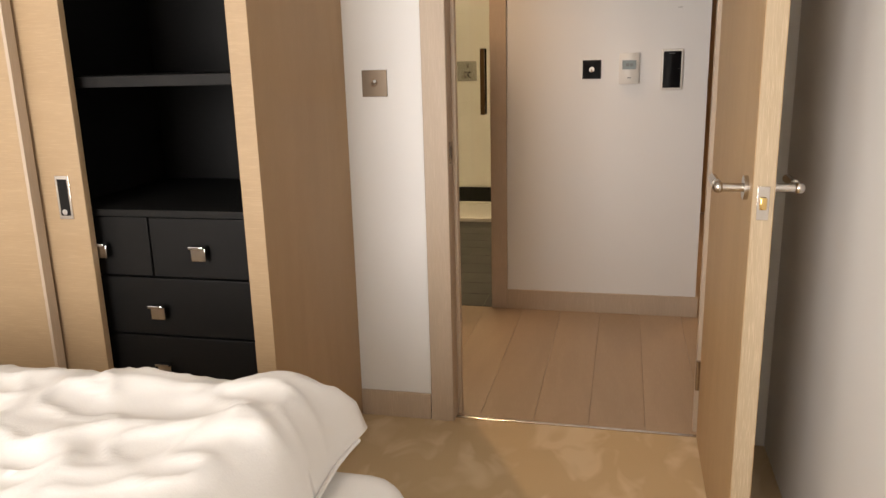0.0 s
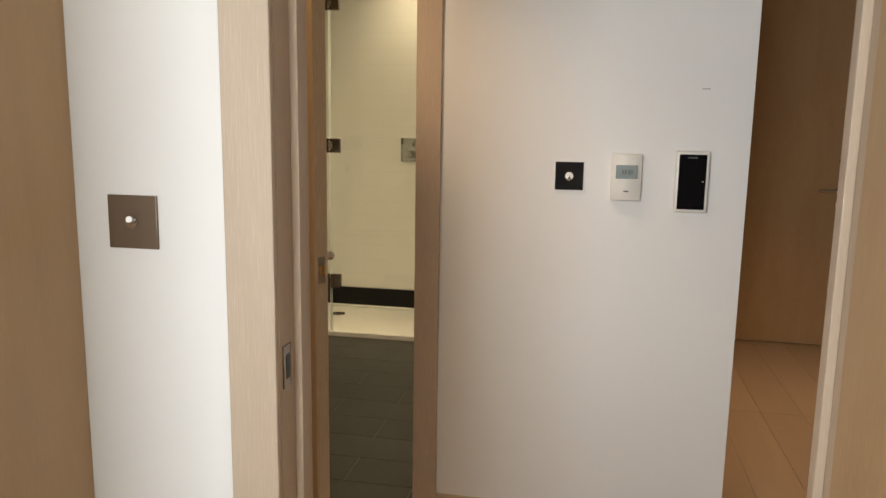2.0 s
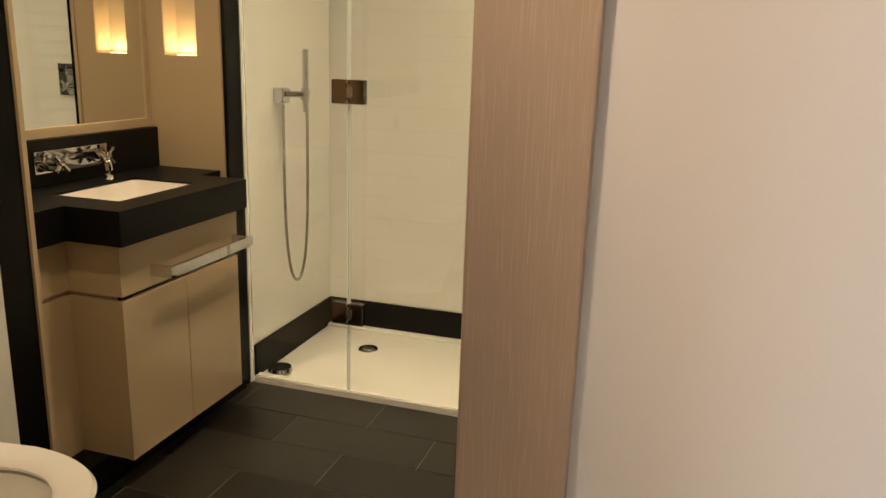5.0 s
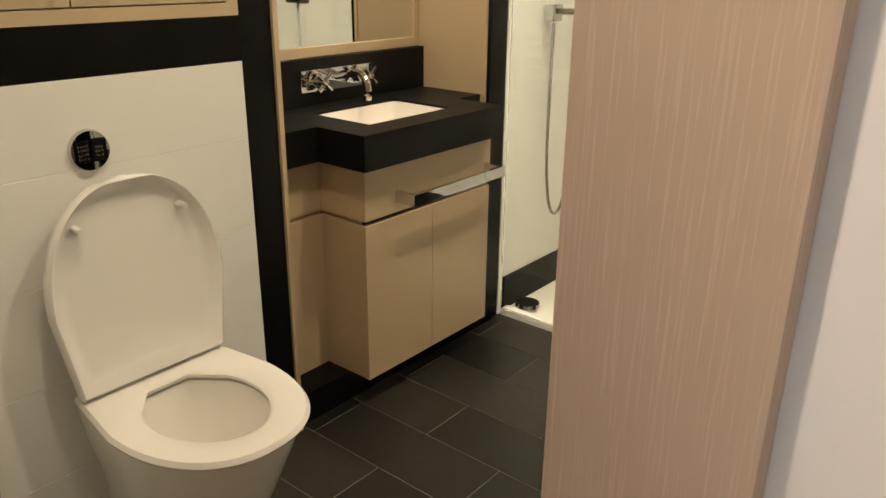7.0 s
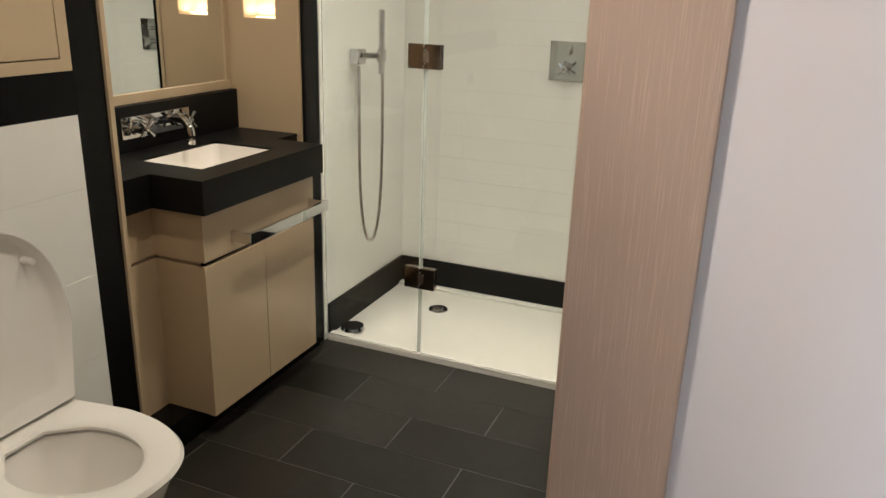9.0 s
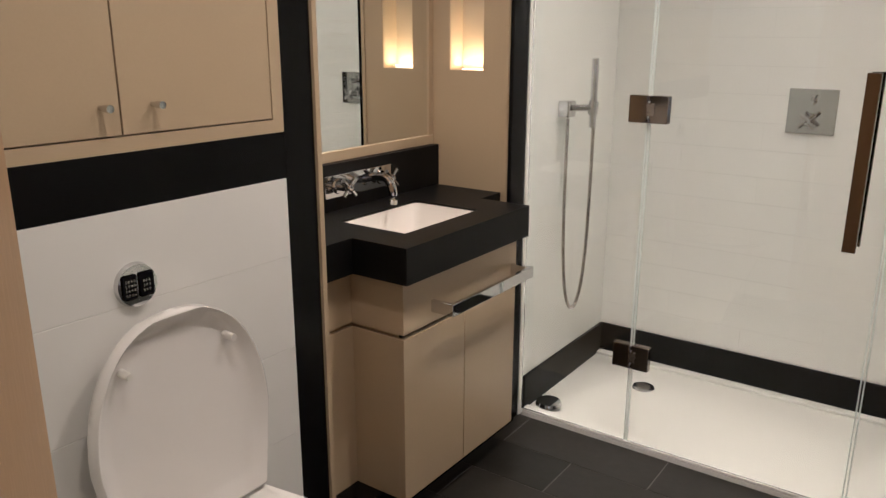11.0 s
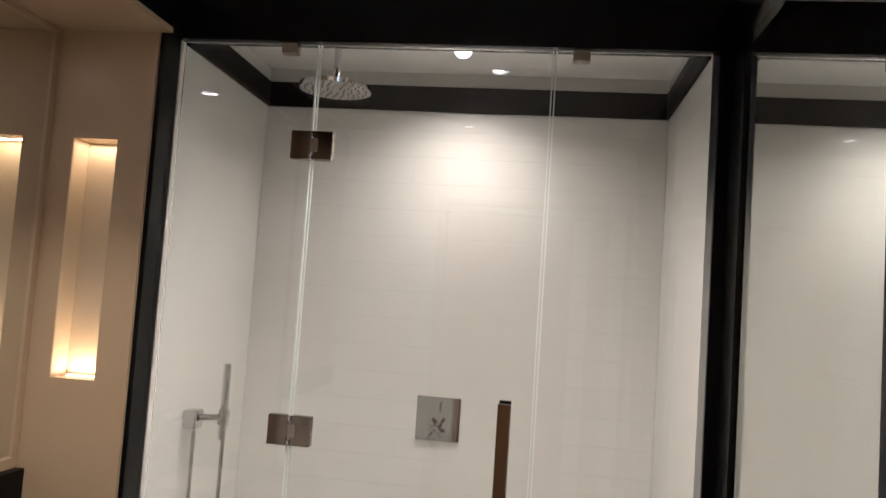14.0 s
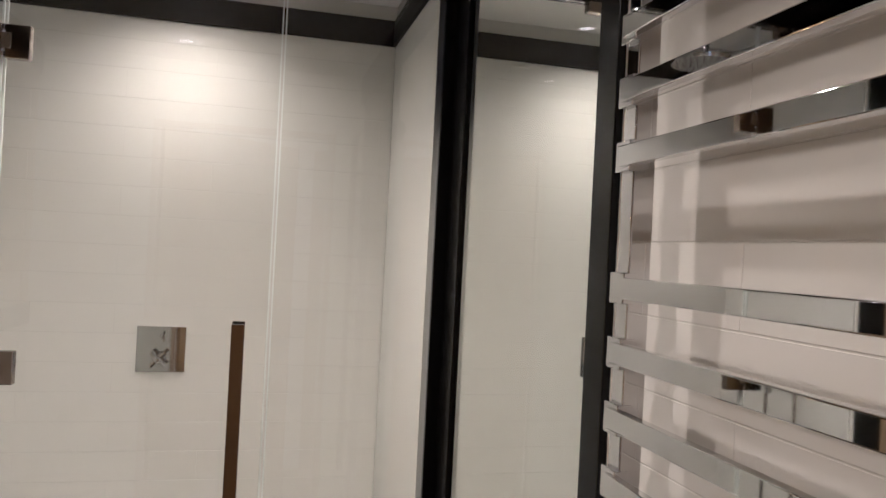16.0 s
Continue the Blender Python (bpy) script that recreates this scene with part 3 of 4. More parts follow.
dv = tagged(new("duvet", mesh_from("duvet", duvet_mesh(), LINEN, True, 60)), label="crumpled white cotton duvet spread on the bed", category="duvet")

def hem_line(side):
    """Sewn edge of the quilt along its foot or its far side."""
    pts = []
    for i in range(60):
        s = i / 59
        x, y = (0.078, -3.85 + 1.42 * s) if side == "end" else (-1.88 + 1.90 * s, -2.382)
        wob = 0.018 * noise.noise(Vector((x * 5, y * 5, 3)))
        pts.append(Vector((x + (wob if side == "end" else 0), y, 0.543 + 0.004 * noise.noise(Vector((x * 9, y * 9, 2))))))
    return tube(bmesh.new(), pts, 0.0045, 6)


for side in ("end", "far"):
    part("hem", hem_line(side), LINEN, dv, "sewn white hem")

# ---------- bathroom structure ----------
BX0, BX1, TOPZ = -1.49, 0.093, 2.44
structure("wall_bathroom_west", bx(-1.98, -1.86, 0.0, 2.9, 0, 2.44), PANELW, "white bathroom wall behind the fittings", "wall")
wt = structure("wall_toilet", bx(-1.86, -1.4910, 0.06, 0.893, 0, 1.082), GROUT, "white tiled boxed wall behind the toilet", "wall")
structure("wall_bathroom_east", bx(0.105, 0.205, 0.06, 2.9, 0, 2.44), PANELW, "white bathroom wall carrying the mirror", "wall")
we = structure("wall_towel_rail", bx(0.0940, 0.105, 0.06, 0.976, 0, 2.30), GROUT, "white tiled wall behind the towel rail", "wall")
sn = structure("wall_shower_back", bx(-1.62, 0.105, 2.7550, 2.86, 0, 2.44), GROUT, "white tiled shower back wall", "wall")
structure("wall_shower_west", bx(-1.62, -1.508, 2.02, 2.754, 0, 2.44), PANELW, "white gloss shower side wall", "wall")
structure("wall_shower_east", bx(0.034, 0.105, 2.03, 2.754, 0, 2.44), PANELW, "white gloss shower side wall", "wall")
structure("wall_bathroom_front", bx(-1.86, -0.974, 0.045, 0.060, 0, 2.44), PANELW, "white bathroom wall beside the door", "wall")
structure("wall_bathroom_front_side", bx(-0.048, 0.785, 0.045, 0.060, 0, 2.44), PANELW, "white bathroom wall beside the door", "wall")
structure("ceiling_bathroom", bx(-1.98, 0.205, 0.045, 2.9, TOPZ, 2.6), CEIL, "white painted bathroom ceiling", "ceiling")

# black frame round the room
fr = structure("trim", bx(-1.86, BX0, 0.893, 0.986, 0, 2.30, bevel=0.002), BLACK, "black lacquered frame posts and bands", "frame")
part("band", bx(-1.86, BX0, 0.06, 0.893, 1.082, 1.186, bevel=0.0015), BLACK, fr)
part("top_band", bx(-1.86, BX0, 0.06, 2.0, 2.30, TOPZ), BLACK, fr)
part("shower_post", bx(-1.60, -1.512, 2.017, 2.03, 0, 2.30), BLACK, fr)
part("shower_return", bx(-1.526, -1.512, 1.926, 2.017, 0, 2.30, bevel=0.001), BLACK, fr)
part("shower_lintel", bx(-1.62, BX1, 2.0, 2.06, 2.295, TOPZ), BLACK, fr)
part("shower_post_east", bx(0.052, BX1 - 0.001, 2.018, 2.05, 0, 2.295, bevel=0.002), BLACK, fr)
part("mirror_side_strip", bx(0.080, 0.105, 0.976, 1.046, 0, 2.30, bevel=0.002), BLACK, fr)
# black strip standing in for the shower post's reflection in the mirror
part("mirror_side_strip", bx(0.084, 0.105, 1.885, 2.017, 0, 2.30, bevel=0.002), BLACK, fr)
part("top_band_east", bx(0.070, 0.105, 0.06, 2.0, 2.30, TOPZ), BLACK, fr)
part("mirror_band_low", bx(0.080, 0.105, 1.046, 1.885, 0.0, 0.12), BLACK, fr)
for a in ((-1.508, 0.034, 2.742, 2.754), (-1.508, -1.497, 2.05, 2.742), (0.023, 0.034, 2.05, 2.742)):
    part("shower_skirting", bx(*a, 0.016, 0.152, bevel=0.001), STONE, fr, "black stone skirting")
    part("shower_cornice", bx(*a, 2.289, 2.385, bevel=0.001), STONE, fr, "black stone cornice")

em = thing("wall_mirror", (BX1, 1.53, 0.12), "tall frameless mirror beside the shower", "mirror")
part("mirror_glass", bx(BX1, 0.105, 1.046, 1.885, 0.12, 2.30), MIRROR, em)

# shower tray and screen
tr = thing("shower_tray", (-0.74, 2.39, 0), "low white shower tray with chrome drain", "shower tray")
b = bx(-1.497, 0.023, 2.03, 2.742, 0, 0.016)
box(b, -1.497, 0.023, 2.03, 2.075, 0.016, 0.030, bevel=0.005)
box(b, -1.497, 0.023, 2.70, 2.742, 0.016, 0.030, bevel=0.005)
part("basin", b, TRAY, tr)
bm = cyl(bmesh.new(), (-1.198, 2.50, 0.016), (-1.198, 2.50, 0.020), 0.045, 0.042, 32)
dn = part("drain", bm, CHROME, tr, "round chrome drain")
part("drain_grate", cyl(bmesh.new(), (-1.198, 2.50, 0.020), (-1.198, 2.50, 0.023), 0.03, 0.028, 24), NICKEL, dn)
pc = thing("drain_cover", (-1.425, 2.11, 0.030), "loose round chrome drain cover on the tray", "drain cover")
part("disc", cyl(bmesh.new(), (-1.43, 2.12, 0.030), (-1.43, 2.12, 0.044), 0.05, 0.046, 32), CHROME, pc)

GY0, GY1 = 2.022, 2.030


def glass_panel(name, x0, x1, label, free):
    t = thing(name, ((x0 + x1) / 2, 2.026, 0.05), label, "shower screen", "shower glass")
    g = part("pane", bx(x0, x1, GY0, GY1, 0.034, 2.291), GLASS, t)
    g.visible_shadow = False
    for x in free:
        e = part("pane_edge", bx(x - 0.0005, x + 0.0035, GY0 - 0.0006, GY1 + 0.0006, 0.034, 2.291), GLASS_EDGE, g)
        e.visible_shadow = False
    return t


gl = glass_panel("shower_screen", -1.497, -1.084, "fixed clear glass shower panel", (-1.087,))
gd = glass_panel("shower_door", -1.078, -0.400, "hinged clear glass shower door with smoked hinges", (-1.078, -0.403))
gr = glass_panel("shower_screen", -0.394, 0.050, "fixed clear glass shower panel", (-0.394,))
for zc in (0.352, 1.174, 1.992):
    hg = part("hinge", bx(-1.143, -1.086, 2.010, 2.042, zc - 0.042, zc + 0.042, bevel=0.002), BRONZE, gd, "smoked bronze glass hinge")
    part("hinge_plate", bx(-1.076, -1.019, 2.010, 2.042, zc - 0.042, zc + 0.042, bevel=0.002), BRONZE, hg)
    for dz in (-0.034, 0.034):
        part("hinge_pin", bx(-1.0855, -1.0765, 2.006, 2.046, zc + dz - 0.008, zc + dz + 0.008, bevel=0.002), CHROME, hg, "small chrome knuckle")
    part("pivot", bx(-1.0850, -1.0610, 2.007, 2.045, zc - 0.020, zc + 0.020, bevel=0.001), NICKEL, hg, "nickel pivot block")
bm = bx(-0.495, -0.461, 1.975, 1.990, 0.825, 1.302, bevel=0.0015)
for z in (0.865, 1.262):
    box(bm, -0.486, -0.470, 1.990, 2.0225, z - 0.008, z + 0.008)
part("pull_handle", bm, BRONZE, gd, "flat smoked metal pull handle")
part("pull_handle", bx(-0.495, -0.461, 2.062, 2.077, 0.825, 1.302, bevel=0.0015), BRONZE, gd)
bm = bx(-0.486, -0.470, 2.030, 2.062, 0.857, 0.873)
box(bm, -0.486, -0.470, 2.030, 2.062, 1.254, 1.270)
part("handle_stud", bm, BRONZE, gd)
for x, p in ((-1.169, gl), (-0.323, gr)):
    part("glass_clip", bx(x - 0.024, x + 0.024, 2.008, 2.044, 2.262, 2.297, bevel=0.002), BRONZE, p, "smoked metal clip")

# shower fittings
vl = thing("shower_valve", (-0.748, 2.754, 1.13), "square chrome thermostatic shower valve", "shower valve")
part("plate", bx(-0.830, -0.666, 2.746, 2.754, 1.050, 1.210, bevel=0.0015), CHROME, vl)


def cross_tap(parent, o, n, r):
    """Cross-head tap: a stem along n and four short spokes."""
    n = Vector(n)
    o = Vector(o)
    side = Vector((0, 0, 1)) if abs(n.z) < 0.5 else Vector((1, 0, 0))
    other = n.cross(side)
    bm = cyl(bmesh.new(), o, o + n * 0.045, 0.014, 0.011, 20)
    cyl(bm, o, o + n * 0.006, 0.024, 0.021, 28)
    k = part("tap_stem", bm, CHROME, parent)
    c = o + n * 0.048
    bm = bmesh.new()
    for a in range(4):
        ang = math.pi / 4 + a * math.pi / 2
        d = side * math.cos(ang) + other * math.sin(ang)
        cyl(bm, c, c + d * r, 0.0055, 0.0075, 12)
    bmesh.ops.create_uvsphere(bm, u_segments=16, v_segments=10, radius=0.014, matrix=Matrix.Translation(c))
    part("tap_cross", bm, CHROME, k)


cross_tap(vl, (-0.752, 2.746, 1.100), (0, -1, 0), 0.034)
bm = cyl(bmesh.new(), (-0.750, 2.746, 1.165), (-0.750, 2.715, 1.165), 0.013, 0.011, 20)
cyl(bm, (-0.750, 2.722, 1.165), (-0.742, 2.712, 1.188), 0.004, 0.005, 10)
part("diverter", bm, CHROME, vl)

sh = thing("rain_shower", (-1.135, 2.40, 2.27), "round chrome rain shower on ceiling arm", "shower")
bm = cyl(bmesh.new(), (-1.135, 2.40, 2.262), (-1.135, 2.40, 2.276), 0.122, 0.125, 48)
cyl(bm, (-1.135, 2.40, 2.276), (-1.135, 2.40, 2.292), 0.11, 0.03, 48)
part("rose", bm, CHROME, sh)
bm = bmesh.new()
for rr, n in ((0.03, 8), (0.055, 14), (0.08, 20), (0.105, 26)):
    for i in range(n):
        a = 2 * math.pi * i / n
        cyl(bm, (-1.135 + rr * math.cos(a), 2.40 + rr * math.sin(a), 2.258), (-1.135 + rr * math.cos(a), 2.40 + rr * math.sin(a), 2.263), 0.003, seg=6)
part("nozzles", bm, NICKEL, sh, kind="stuff")
bm = cyl(bmesh.new(), (-1.135, 2.40, 2.292), (-1.135, 2.40, 2.44), 0.012, seg=20)
cyl(bm, (-1.135, 2.40, 2.425), (-1.135, 2.40, 2.44), 0.028, 0.030, 28)
part("arm", bm, CHROME, sh)

hs = thing("hand_shower", (-1.50, 2.31, 1.13), "slim chrome hand shower with hose on wall bracket", "hand shower")
bm = bx(-1.508, -1.462, 2.245, 2.305, 1.105, 1.165, bevel=0.006)
cyl(bm, (-1.465, 2.27, 1.14), (-1.40, 2.31, 1.14), 0.012, seg=18)
cyl(bm, (-1.402, 2.315, 1.118), (-1.398, 2.315, 1.165), 0.0185, seg=24)
part("bracket", bm, CHROME, hs)
bm = cyl(bmesh.new(), (-1.40, 2.315, 1.07), (-1.40, 2.315, 1.315), 0.0125, seg=24)
part("wand", bm, CHROME, hs)
pts = []
for i in range(61):
    s = i / 60
    a = math.pi * s
    y = 2.295 - 0.030 * math.cos(a) * (1 + 1.5 * math.sin(a))
    z = 1.10 - 0.73 * math.sin(a) ** 0.62
    pts.append(Vector((-1.475 + 0.075 * s, y, z)))
part("hose", tube(bmesh.new(), pts, 0.0065, 10), NICKEL, hs, "ribbed metal hose")

# ---------- vanity alcove ----------
al = structure("wall_alcove", bx(-1.86, -1.497, 0.986, 1.000, 0, 2.30), VENEER, "beige veneer panels lining the vanity alcove", "panelling")
part("alcove_edge", bx(-1.497, -1.482, 0.986, 1.000, 0, 2.30), VENEER, al)
N0, N1, NZ0, NZ1, NY = -1.767, -1.629, 1.278, 1.967, 1.926
part("niche_side", bx(-1.86, N0, NY, 2.016, 0.0, 2.30), VENEER, al)
part("niche_side", bx(N1, -1.527, NY, 2.016, 0.0, 2.30), VENEER, al)
part("niche_over", bx(N0, N1, NY, 2.016, NZ1, 2.30), VENEER, al)
part("niche_under", bx(N0, N1, NY, 2.016, 0, NZ0), VENEER, al)
part("niche_back", bx(N0, N1, 2.004, 2.016, NZ0, NZ1), NICHE_PALE, al, "pale cream niche lining, lightened to strengthen the glow")
for x0, x1 in ((N0, N0 + 0.002), (N1 - 0.002, N1)):
    part("niche_lining", bx(x0, x1, NY + 0.003, 2.004, NZ0, NZ1), NICHE_PALE, al)
part("alcove_edge", bx(-1.545, -1.530, NY - 0.004, NY, 0.87, 2.30), VENEER, al)
part("soffit", bx(-1.86, -1.492, 1.0, NY, 2.285, 2.30), VENEER, al)
nl = thing("niche_light", (-1.70, 1.96, NZ0), "warm light strip glowing in the niche floor", "light")
part("strip", bx(N0 + 0.02, N1 - 0.02, 1.975, 1.995, NZ0, NZ0 + 0.004), NICHE_ON, nl)
arealight(look((-1.698, 1.975, NZ0 + 0.008), (-1.698, 1.985, 2.0)), NICHE_W, (1.0, 0.66, 0.29), 0.11, 0.03)
# added fill from the niche top, where no light strip is fitted
arealight(look((-1.698, 1.975, NZ1 - 0.004), (-1.698, 1.985, 0.0)), 0.6 * NICHE_W, (1.0, 0.68, 0.32), 0.11, 0.03)

vm = thing("vanity_mirror", (-1.83, 1.45, 1.02), "large wall mirror in beige veneer frame", "mirror")
part("mirror_glass", bx(-1.859, -1.847, 1.02, 1.902, 1.050, 2.268), MIRROR, vm)
for a in ((1.0, NY, 1.018, 1.050), (1.0, NY, 2.268, 2.285), (1.0, 1.02, 1.050, 2.268), (1.902, NY, 1.050, 2.268)):
    part("mirror_frame", bx(-1.86, -1.836, a[0], a[1], a[2], a[3], bevel=0.002), VENEER, vm)

wtop = thing("worktop", (-1.6, 1.46, 0.87), "thick black stone worktop with stepped front", "worktop")
Z0, Z1 = 0.773, 0.873
sx, sy = (-1.86, -1.708, -1.552, -1.466, -1.368), (1.0, 1.170, 1.290, 1.655, 1.802, NY)
b = stepped(sx, sy, [(i, j) for i in range(4) for j in range(5) if not (i in (1, 2) and j == 2) and not (i > 1 and j in (0, 4))], Z0, Z1)
part("slab", b, STONE, wtop)
part("splashback", bx(-1.86, -1.812, 1.0, NY, Z1, 1.018, bevel=0.002), STONE, wtop, "black stone upstand")

bs = thing("washbasin", (-1.585, 1.47, 0.72), "white rectangular undermounted ceramic basin", "washbasin")
b = bmesh.new()
outer = [(-1.708, 1.290), (-1.466, 1.290), (-1.466, 1.655), (-1.708, 1.655)]
inner = [(-1.685, 1.325), (-1.495, 1.325), (-1.495, 1.620), (-1.685, 1.620)]
ov = [b.verts.new((x, y, 0.866)) for x, y in outer]
iv = [b.verts.new((x, y, 0.745)) for x, y in inner]
for i in range(4):
    b.faces.new((ov[i], ov[(i + 1) % 4], iv[(i + 1) % 4], iv[i]))
b.faces.new(iv)
bmesh.ops.bevel(b, geom=[e for e in b.edges if not e.is_boundary], offset=0.022, segments=5, profile=0.5, affect="EDGES")
part("bowl", b, CERAMIC, bs, angle=50)
part("waste", cyl(bmesh.new(), (-1.60, 1.47, 0.744), (-1.60, 1.47, 0.750), 0.022, 0.020, 28), CHROME, bs, "chrome waste")

tp = thing("basin_taps", (-1.80, 1.485, 0.95), "wall mounted chrome basin taps with cross heads", "tap")
part("plate", bx(-1.812, -1.804, 1.335, 1.645, 0.915, 0.985, bevel=0.002), CHROME, tp)
cross_tap(tp, (-1.804, 1.390, 0.950), (1, 0, 0), 0.036)
cross_tap(tp, (-1.804, 1.590, 0.950), (1, 0, 0), 0.036)
pts = [Vector((-1.804 + 0.135 * math.sin(s * 1.75) / 0.985, 1.488, 0.957 + 0.018 * math.sin(math.pi * s) - 0.062 * max(0, s - 0.45) ** 1.5 / 0.408)) for s in [i / 16 for i in range(17)]]
part("spout", tube(bmesh.new(), pts, 0.013, 14), CHROME, tp)

vc = thing("vanity_cabinet", (-1.6, 1.46, 0.1), "beige veneer vanity cabinet with stepped front", "cabinet")
ZA, ZB = 0.612, 0.773
cells = [(0, 0), (0, 1), (0, 2), (1, 1)]
part("body", stepped((-1.86, -1.600, -1.436), (1.0, 1.215, 1.800, NY), cells, 0.1, 0.598), VENEER, vc)
part("upper_body", stepped((-1.86, -1.600, -1.414), (1.0, 1.212, 1.806, NY), cells, ZA, ZB), VENEER, vc)
part("recess", stepped((-1.86, -1.615, -1.440), (1.005, 1.225, 1.790, NY), cells, 0.598, ZA), VENEER, vc)
part("cabinet_door", bx(-1.436, -1.414, 1.212, 1.5065, 0.1, 0.598, bevel=0.0015), VENEER, vc)
part("cabinet_door", bx(-1.436, -1.414, 1.5095, 1.806, 0.1, 0.598, bevel=0.0015), VENEER, vc)
# dark strip over the veneer recess, standing in for the shade inside it
part("groove_shade", bx(-1.438, -1.430, 1.222, 1.796, 0.599, 0.611), DARKWOOD, vc)
part("plinth", bx(-1.86, -1.50, 1.0, 1.97, 0, 0.1), BLACK, vc, "black recessed plinth")
tb = thing("towel_bar", (-1.37, 1.50, 0.655), "flat chrome towel bar on the vanity front", "towel bar")
part("bar", bx(-1.352, -1.338, 1.335, 1.788, 0.644, 0.679, bevel=0.0015), CHROME, tb)
for y in (1.337, 1.772):
    part("bracket", bx(-1.414, -1.352, y, y + 0.014, 0.644, 0.679, bevel=0.001), CHROME, tb)

# cabinet over the toilet
oc = thing("wall_cabinet", (-1.6, 0.5, 1.19), "built-in beige two door cabinet over the toilet", "cabinet")
b = bx(-1.86, -1.510, 0.14, 0.893, 1.186, 2.30)
box(b, -1.510, -1.490, 0.863, 0.893, 1.186, 2.30)
box(b, -1.510, -1.490, 0.12, 0.863, 1.186, 1.214)
box(b, -1.510, -1.490, 0.12, 0.863, 2.26, 2.30)
box(b, -1.510, -1.490, 0.12, 0.148, 1.214, 2.26)
part("frame", b, VENEER, oc)
for y0, y1, ky in ((0.150, 0.504, 0.467), (0.507, 0.861, 0.571)):
    d = part("cabinet_door", bx(-1.512, -1.491, y0, y1, 1.217, 2.258, bevel=0.0012), VENEER, oc)
    bm = cyl(bmesh.new(), (-1.491, ky, 1.268), (-1.476, ky, 1.268), 0.0045, seg=16)
    cyl(bm, (-1.476, ky, 1.268), (-1.458, ky, 1.268), 0.0065, 0.0072, seg=20)
    part("knob", bm, CHROME, d, "small round chrome knob")

# ---------- toilet ----------
TY = 0.536
tl = thing("toilet", (-1.25, TY, 0), "white ceramic back-to-wall toilet with raised lid", "toilet")


def dshape(x_back, x_tip, half, n=40, square=2.25):
    """Outline of a pan or seat: straight back at the wall, rounded front."""
    o = [(x_back, TY - half * 0.86), (x_back, TY + half * 0.86)]
    xm = x_back + (x_tip - x_back) * 0.42
    for i in range(n + 1):
        a = math.pi / 2 - math.pi * i / n
        c, s = math.cos(a), math.sin(a)
        o.append((xm + (x_tip - xm) * abs(c) ** (2 / square), TY + half * math.copysign(abs(s) ** (2 / square), s)))
    return o


def loft(bm, rings, cap_lo=True, cap_hi=True):
    vr = [[bm.verts.new(p) for p in r] for r in rings]
    n = len(vr[0])
    for a, c in zip(vr, vr[1:]):
        for i in range(n):
            bm.faces.new((a[i], a[(i + 1) % n], c[(i + 1) % n], c[i]))
    if cap_lo:
        bm.faces.new(vr[0][::-1])
    if cap_hi:
        bm.faces.new(vr[-1])
    return bm


def oval(x_back, x_tip, half, z):
    xm, rx = (x_back + x_tip) / 2, (x_tip - x_back) / 2
    angles = [-155, 155] + [118 - 236 * i / 40 for i in range(41)]
    return [(xm + rx * math.cos(radians(a)), TY + half * math.sin(radians(a)), z) for a in angles]


def ring(x_back, x_tip, half, z):
    return [(x, y, z) for x, y in dshape(x_back, x_tip, half)]


bm = loft(bmesh.new(), [ring(-1.49, -1.17, 0.125, 0.0), ring(-1.49, -1.16, 0.13, 0.06), ring(-1.49, -1.095, 0.15, 0.20), ring(-1.49, -1.04, 0.175, 0.32),
                        ring(-1.49, -1.016, 0.182, 0.375), ring(-1.49, -1.013, 0.183, 0.397), ring(-1.46, -1.022, 0.174, 0.400),
                        oval(-1.395, -1.062, 0.126, 0.395), oval(-1.375, -1.09, 0.112, 0.34), oval(-1.34, -1.17, 0.075, 0.24), oval(-1.31, -1.22, 0.04, 0.20)])
part("pan", bm, CERAMIC, tl, angle=50)
bm = loft(bmesh.new(), [ring(-1.455, -0.997, 0.196, 0.404), ring(-1.458, -0.991, 0.201, 0.414), ring(-1.455, -0.998, 0.194, 0.424), oval(-1.395, -1.058, 0.130, 0.424),
                        oval(-1.385, -1.070, 0.120, 0.414), oval(-1.390, -1.064, 0.124, 0.404), ring(-1.455, -0.997, 0.196, 0.404)], False, False)
part("seat", bm, CERAMIC, tl, "white seat ring", angle=50)
for y in (TY - 0.08, TY + 0.08):
    part("seat_hinge", cyl(bmesh.new(), (-1.462, y - 0.02, 0.425), (-1.462, y + 0.02, 0.425), 0.011), CHROME, tl)


def lid_ring(depth, inset, tilt=radians(3)):
    r = []
    for x, y in dshape(0.0, 0.452, 0.201 - inset):
        u = min(max(x, inset), 0.452 - inset) if inset else x
        r.append((-1.428 - u * math.sin(tilt) + depth, y, 0.432 + u * math.cos(tilt)))
    return r


bm = loft(bmesh.new(), [lid_ring(-0.006, 0.008), lid_ring(0.0, 0.0), lid_ring(0.022, 0.0), lid_ring(0.027, 0.005), lid_ring(0.025, 0.011), lid_ring(0.009, 0.026), lid_ring(0.005, 0.045), lid_ring(0.004, 0.09)])
ld = part("lid", bm, CERAMIC, tl, "raised white lid", angle=50)
for y, z in ((TY + 0.118, 0.795), (TY - 0.118, 0.795)):
    part("lid_buffer", cyl(bmesh.new(), (-1.446, y, z), (-1.412, y, z), 0.009, 0.007, 14), PLASTIC, ld)

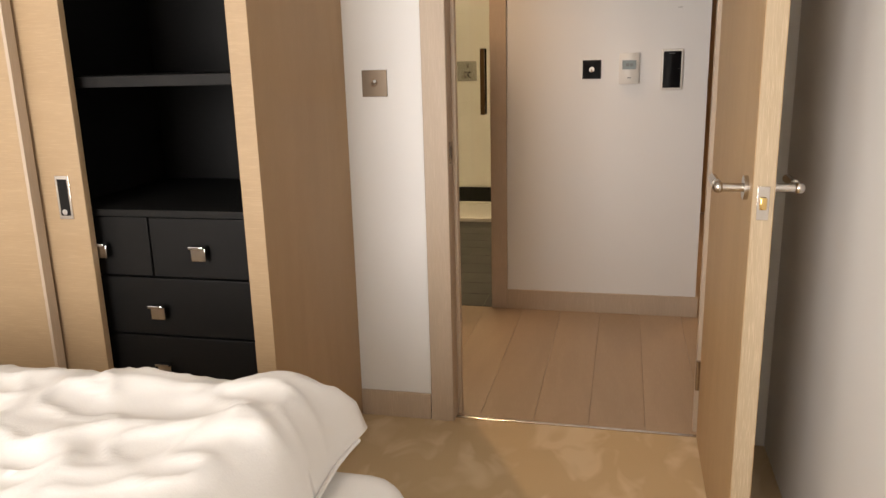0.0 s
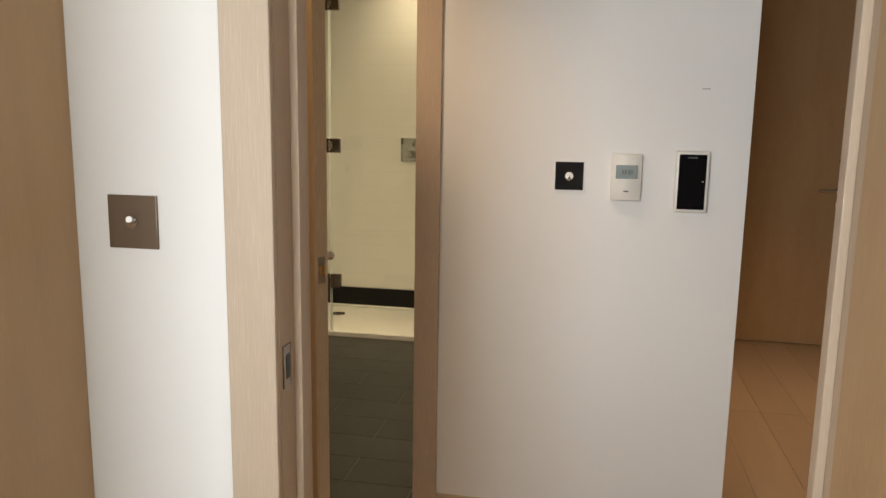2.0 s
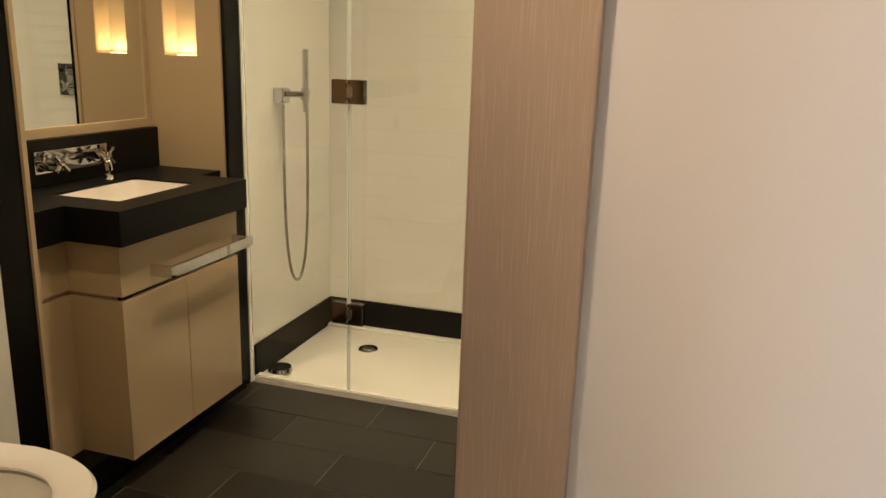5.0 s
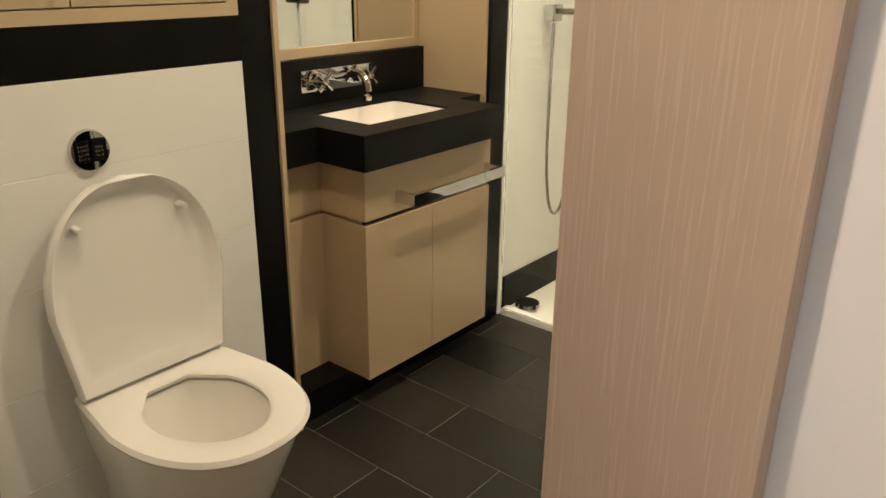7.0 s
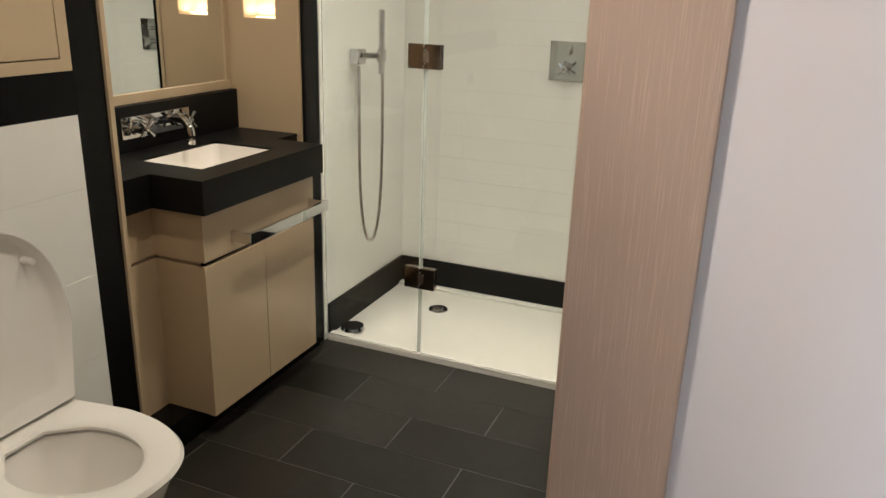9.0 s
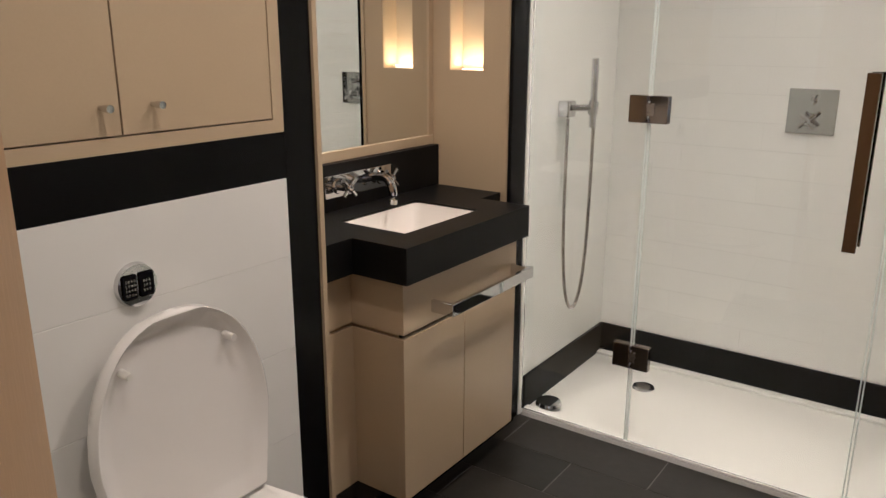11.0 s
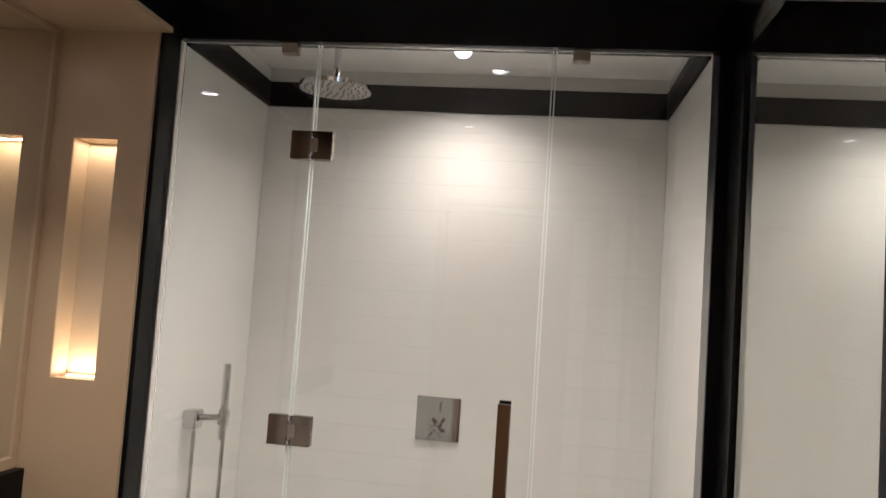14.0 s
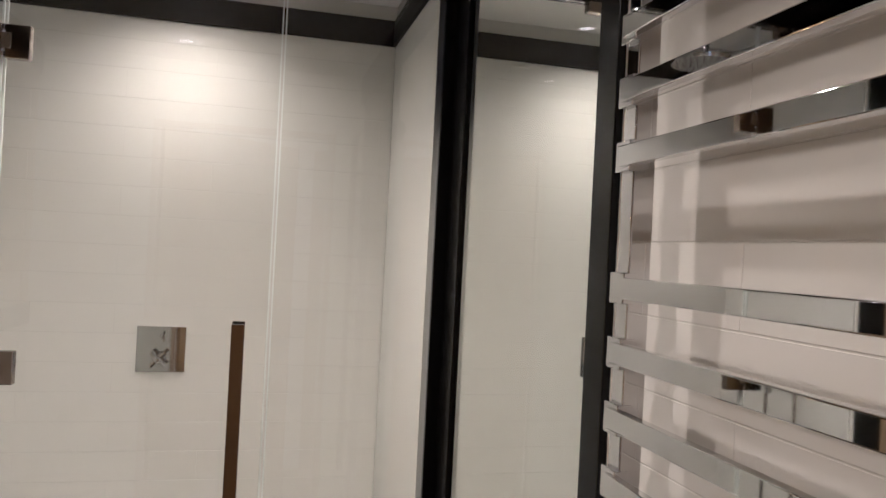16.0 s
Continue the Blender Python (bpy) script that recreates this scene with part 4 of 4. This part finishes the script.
fp = thing("flush_plate", (-1.49, 0.495, 0.94), "round chrome dual flush button", "flush button")
bm = cyl(bmesh.new(), (-1.4905, 0.495, 0.937), (-1.480, 0.495, 0.937), 0.044, 0.041, 36)
part("ring", bm, CHROME, fp)
part("button", bx(-1.481, -1.475, 0.462, 0.492, 0.913, 0.961, bevel=0.004), BLACKGLASS, fp, "dark glossy button")
part("button", bx(-1.481, -1.475, 0.4965, 0.528, 0.913, 0.961, bevel=0.004), BLACKGLASS, fp, "dark glossy button")
bm = bmesh.new()
for i in range(4):
    for j in range(4):
        box(bm, -1.4755, -1.4742, 0.466 + 0.006 * i, 0.469 + 0.006 * i, 0.920 + 0.009 * j, 0.925 + 0.009 * j)
for i in range(3):
    for j in range(3):
        box(bm, -1.4755, -1.4742, 0.503 + 0.006 * i, 0.506 + 0.006 * i, 0.924 + 0.009 * j, 0.929 + 0.009 * j)
part("raised_dots", bm, NICKEL, fp)

# ---------- towel rail ----------
RX = 0.010
rl = thing("towel_rail", (0.02, 0.53, 0.4), "chrome ladder towel radiator with flat bars", "towel rail")
for y in (0.270, 0.790):
    part("upright", bx(RX, RX + 0.030, y - 0.016, y + 0.016, 0.40, 2.10, bevel=0.002), CHROME, rl)
BARS = [2.065 - 0.083 * i for i in range(6)] + [1.482 - 0.083 * i for i in range(5)] + [0.985 - 0.083 * i for i in range(6)]
bar_me = mesh_from("bar", bx(-0.008, 0.006, -0.265, 0.265, -0.0135, 0.0135, bevel=0.0018), CHROME, True)
clip_me = mesh_from("clip", bx(-0.011, 0.008, -0.019, 0.019, -0.020, 0.020, bevel=0.0015), CHROME, True)
for z in BARS:
    o = new("bar", bar_me)
    o.parent, o.matrix_parent_inverse = rl, base_of(rl).inverted()
    o.location = (RX - 0.004, 0.53, z)
    for y in (0.270, 0.792):
        c = new("clip", clip_me)
        c.parent, c.matrix_parent_inverse = rl, base_of(rl).inverted()
        c.location = (RX + 0.004, y, z)
for y in (0.31, 0.75):
    for z in (0.62, 1.90):
        part("wall_fixing", cyl(bmesh.new(), (RX + 0.03, y + (0.04 if y > 0.5 else -0.04), z), (0.094, y + (0.04 if y > 0.5 else -0.04), z), 0.012, 0.016, 18), CHROME, rl)

# ---------- bathroom lights ----------
light_fitting(-0.705, 2.41, TOPZ, "recessed round shower downlight, switched on")
downlight(-0.705, 2.41, TOPZ, SHOWER_W, NEUTRAL, 148, 1.0, 0.03)
light_fitting(-1.67, 1.48, 2.285, "recessed round downlight over the washbasin, switched on")
downlight(-1.67, 1.48, 2.285, VANITY_W, NEUTRAL, 84, 0.9)
for x, y in ((-0.80, 0.45), (-0.60, 1.35)):
    light_fitting(x, y, TOPZ, "recessed round bathroom downlight, switched on")
    downlight(x, y, TOPZ, BATH_W * (0.9 if y < 1 else 1.12), NEUTRAL, 130)


# ---------- pieces ----------
def pieces(parent, name, material, spans, depth, bevel, solid):
    """Flat pieces as objects of their own; alike sizes share a mesh. solid(w, h) gives the bmesh, spans gives place, w and h."""
    cache = {}
    inv = base_of(parent).inverted()
    for place, w, h in spans:
        key = (round(w, 3), round(h, 3))
        if key not in cache:
            cache[key] = mesh_from(name, solid(w, h, depth, bevel), material)
        o = new(name, cache[key])
        o.parent, o.matrix_parent_inverse = parent, inv
        o.location = place


def flat_xy(w, h, d, bev):
    return bx(-w / 2, w / 2, -h / 2, h / 2, -d, 0, bevel=bev, seg=1)


def flat_xz(w, h, d, bev):
    return bx(-w / 2, w / 2, 0, d, -h / 2, h / 2, bevel=bev, seg=1)


def flat_yz(w, h, d, bev):
    return bx(-d, 0, -w / 2, w / 2, -h / 2, h / 2, bevel=bev, seg=1)


def courses(u0, u1, v0, v1, w, h, gap, shift, at, side=1.0):
    """Running bond between u0 and u1, v0 and v1."""
    out, row, v = [], 0, v0
    while v < v1 - 0.01:
        hh = min(h, v1 - v)
        u = u0 - (w * shift if row % 2 else 0)
        while u < u1 - 0.005:
            a, c = max(u, u0), min(u + w, u1)
            if c - a > 0.02:
                out.append((at((a + c) / 2, v + hh / 2), c - a - gap * side, hh - gap))
            u += w
        v += h
        row += 1
    return out


pieces(floor_hall, "plank", PLANK, courses(-2.2, 2.4, -1.228, 0.0, 0.19, 1.3, 0.0011, 0.0, lambda u, v: (u, v, 0.0)), 0.006, 0.0006, flat_xy)
pieces(floor_hall, "plank", PLANK, courses(0.91, 2.4, 0.0, 2.574, 0.19, 1.3, 0.0011, 0.0, lambda u, v: (u, v, 0.0)), 0.006, 0.0006, flat_xy)
pieces(floor_bath, "tile", SLATE, courses(-1.455 - 0.53, 0.1, 0.0, 2.03, 0.53, 0.203, 0.003, 0.5, lambda u, v: (u, 2.03 - v, 0.0015)), 0.0035, 0.0008, flat_xy)
pieces(sn, "tile", TILE, courses(-1.508, 0.034, 0.152, 2.289, 0.60, 0.103, 0.0018, 0.5, lambda u, v: (u, 2.754, v), 0.35), 0.006, 0.0007, flat_xz)
pieces(wt, "tile", TILE, courses(0.062, 0.893, 0.0, 1.082, 1.20, 0.225, 0.0012, 0.0, lambda u, v: (-1.490, u, v), 0.35), 0.006, 0.0007, flat_yz)
pieces(we, "tile", TILE, courses(0.062, 0.976, 0.0, 2.30, 0.60, 0.103, 0.0018, 0.5, lambda u, v: (0.099, u, v), 0.35), -0.006, 0.0, lambda w, h, d, bev: bx(-0.006, 0, -w / 2, w / 2, -h / 2, h / 2, bevel=0.0007, seg=1))
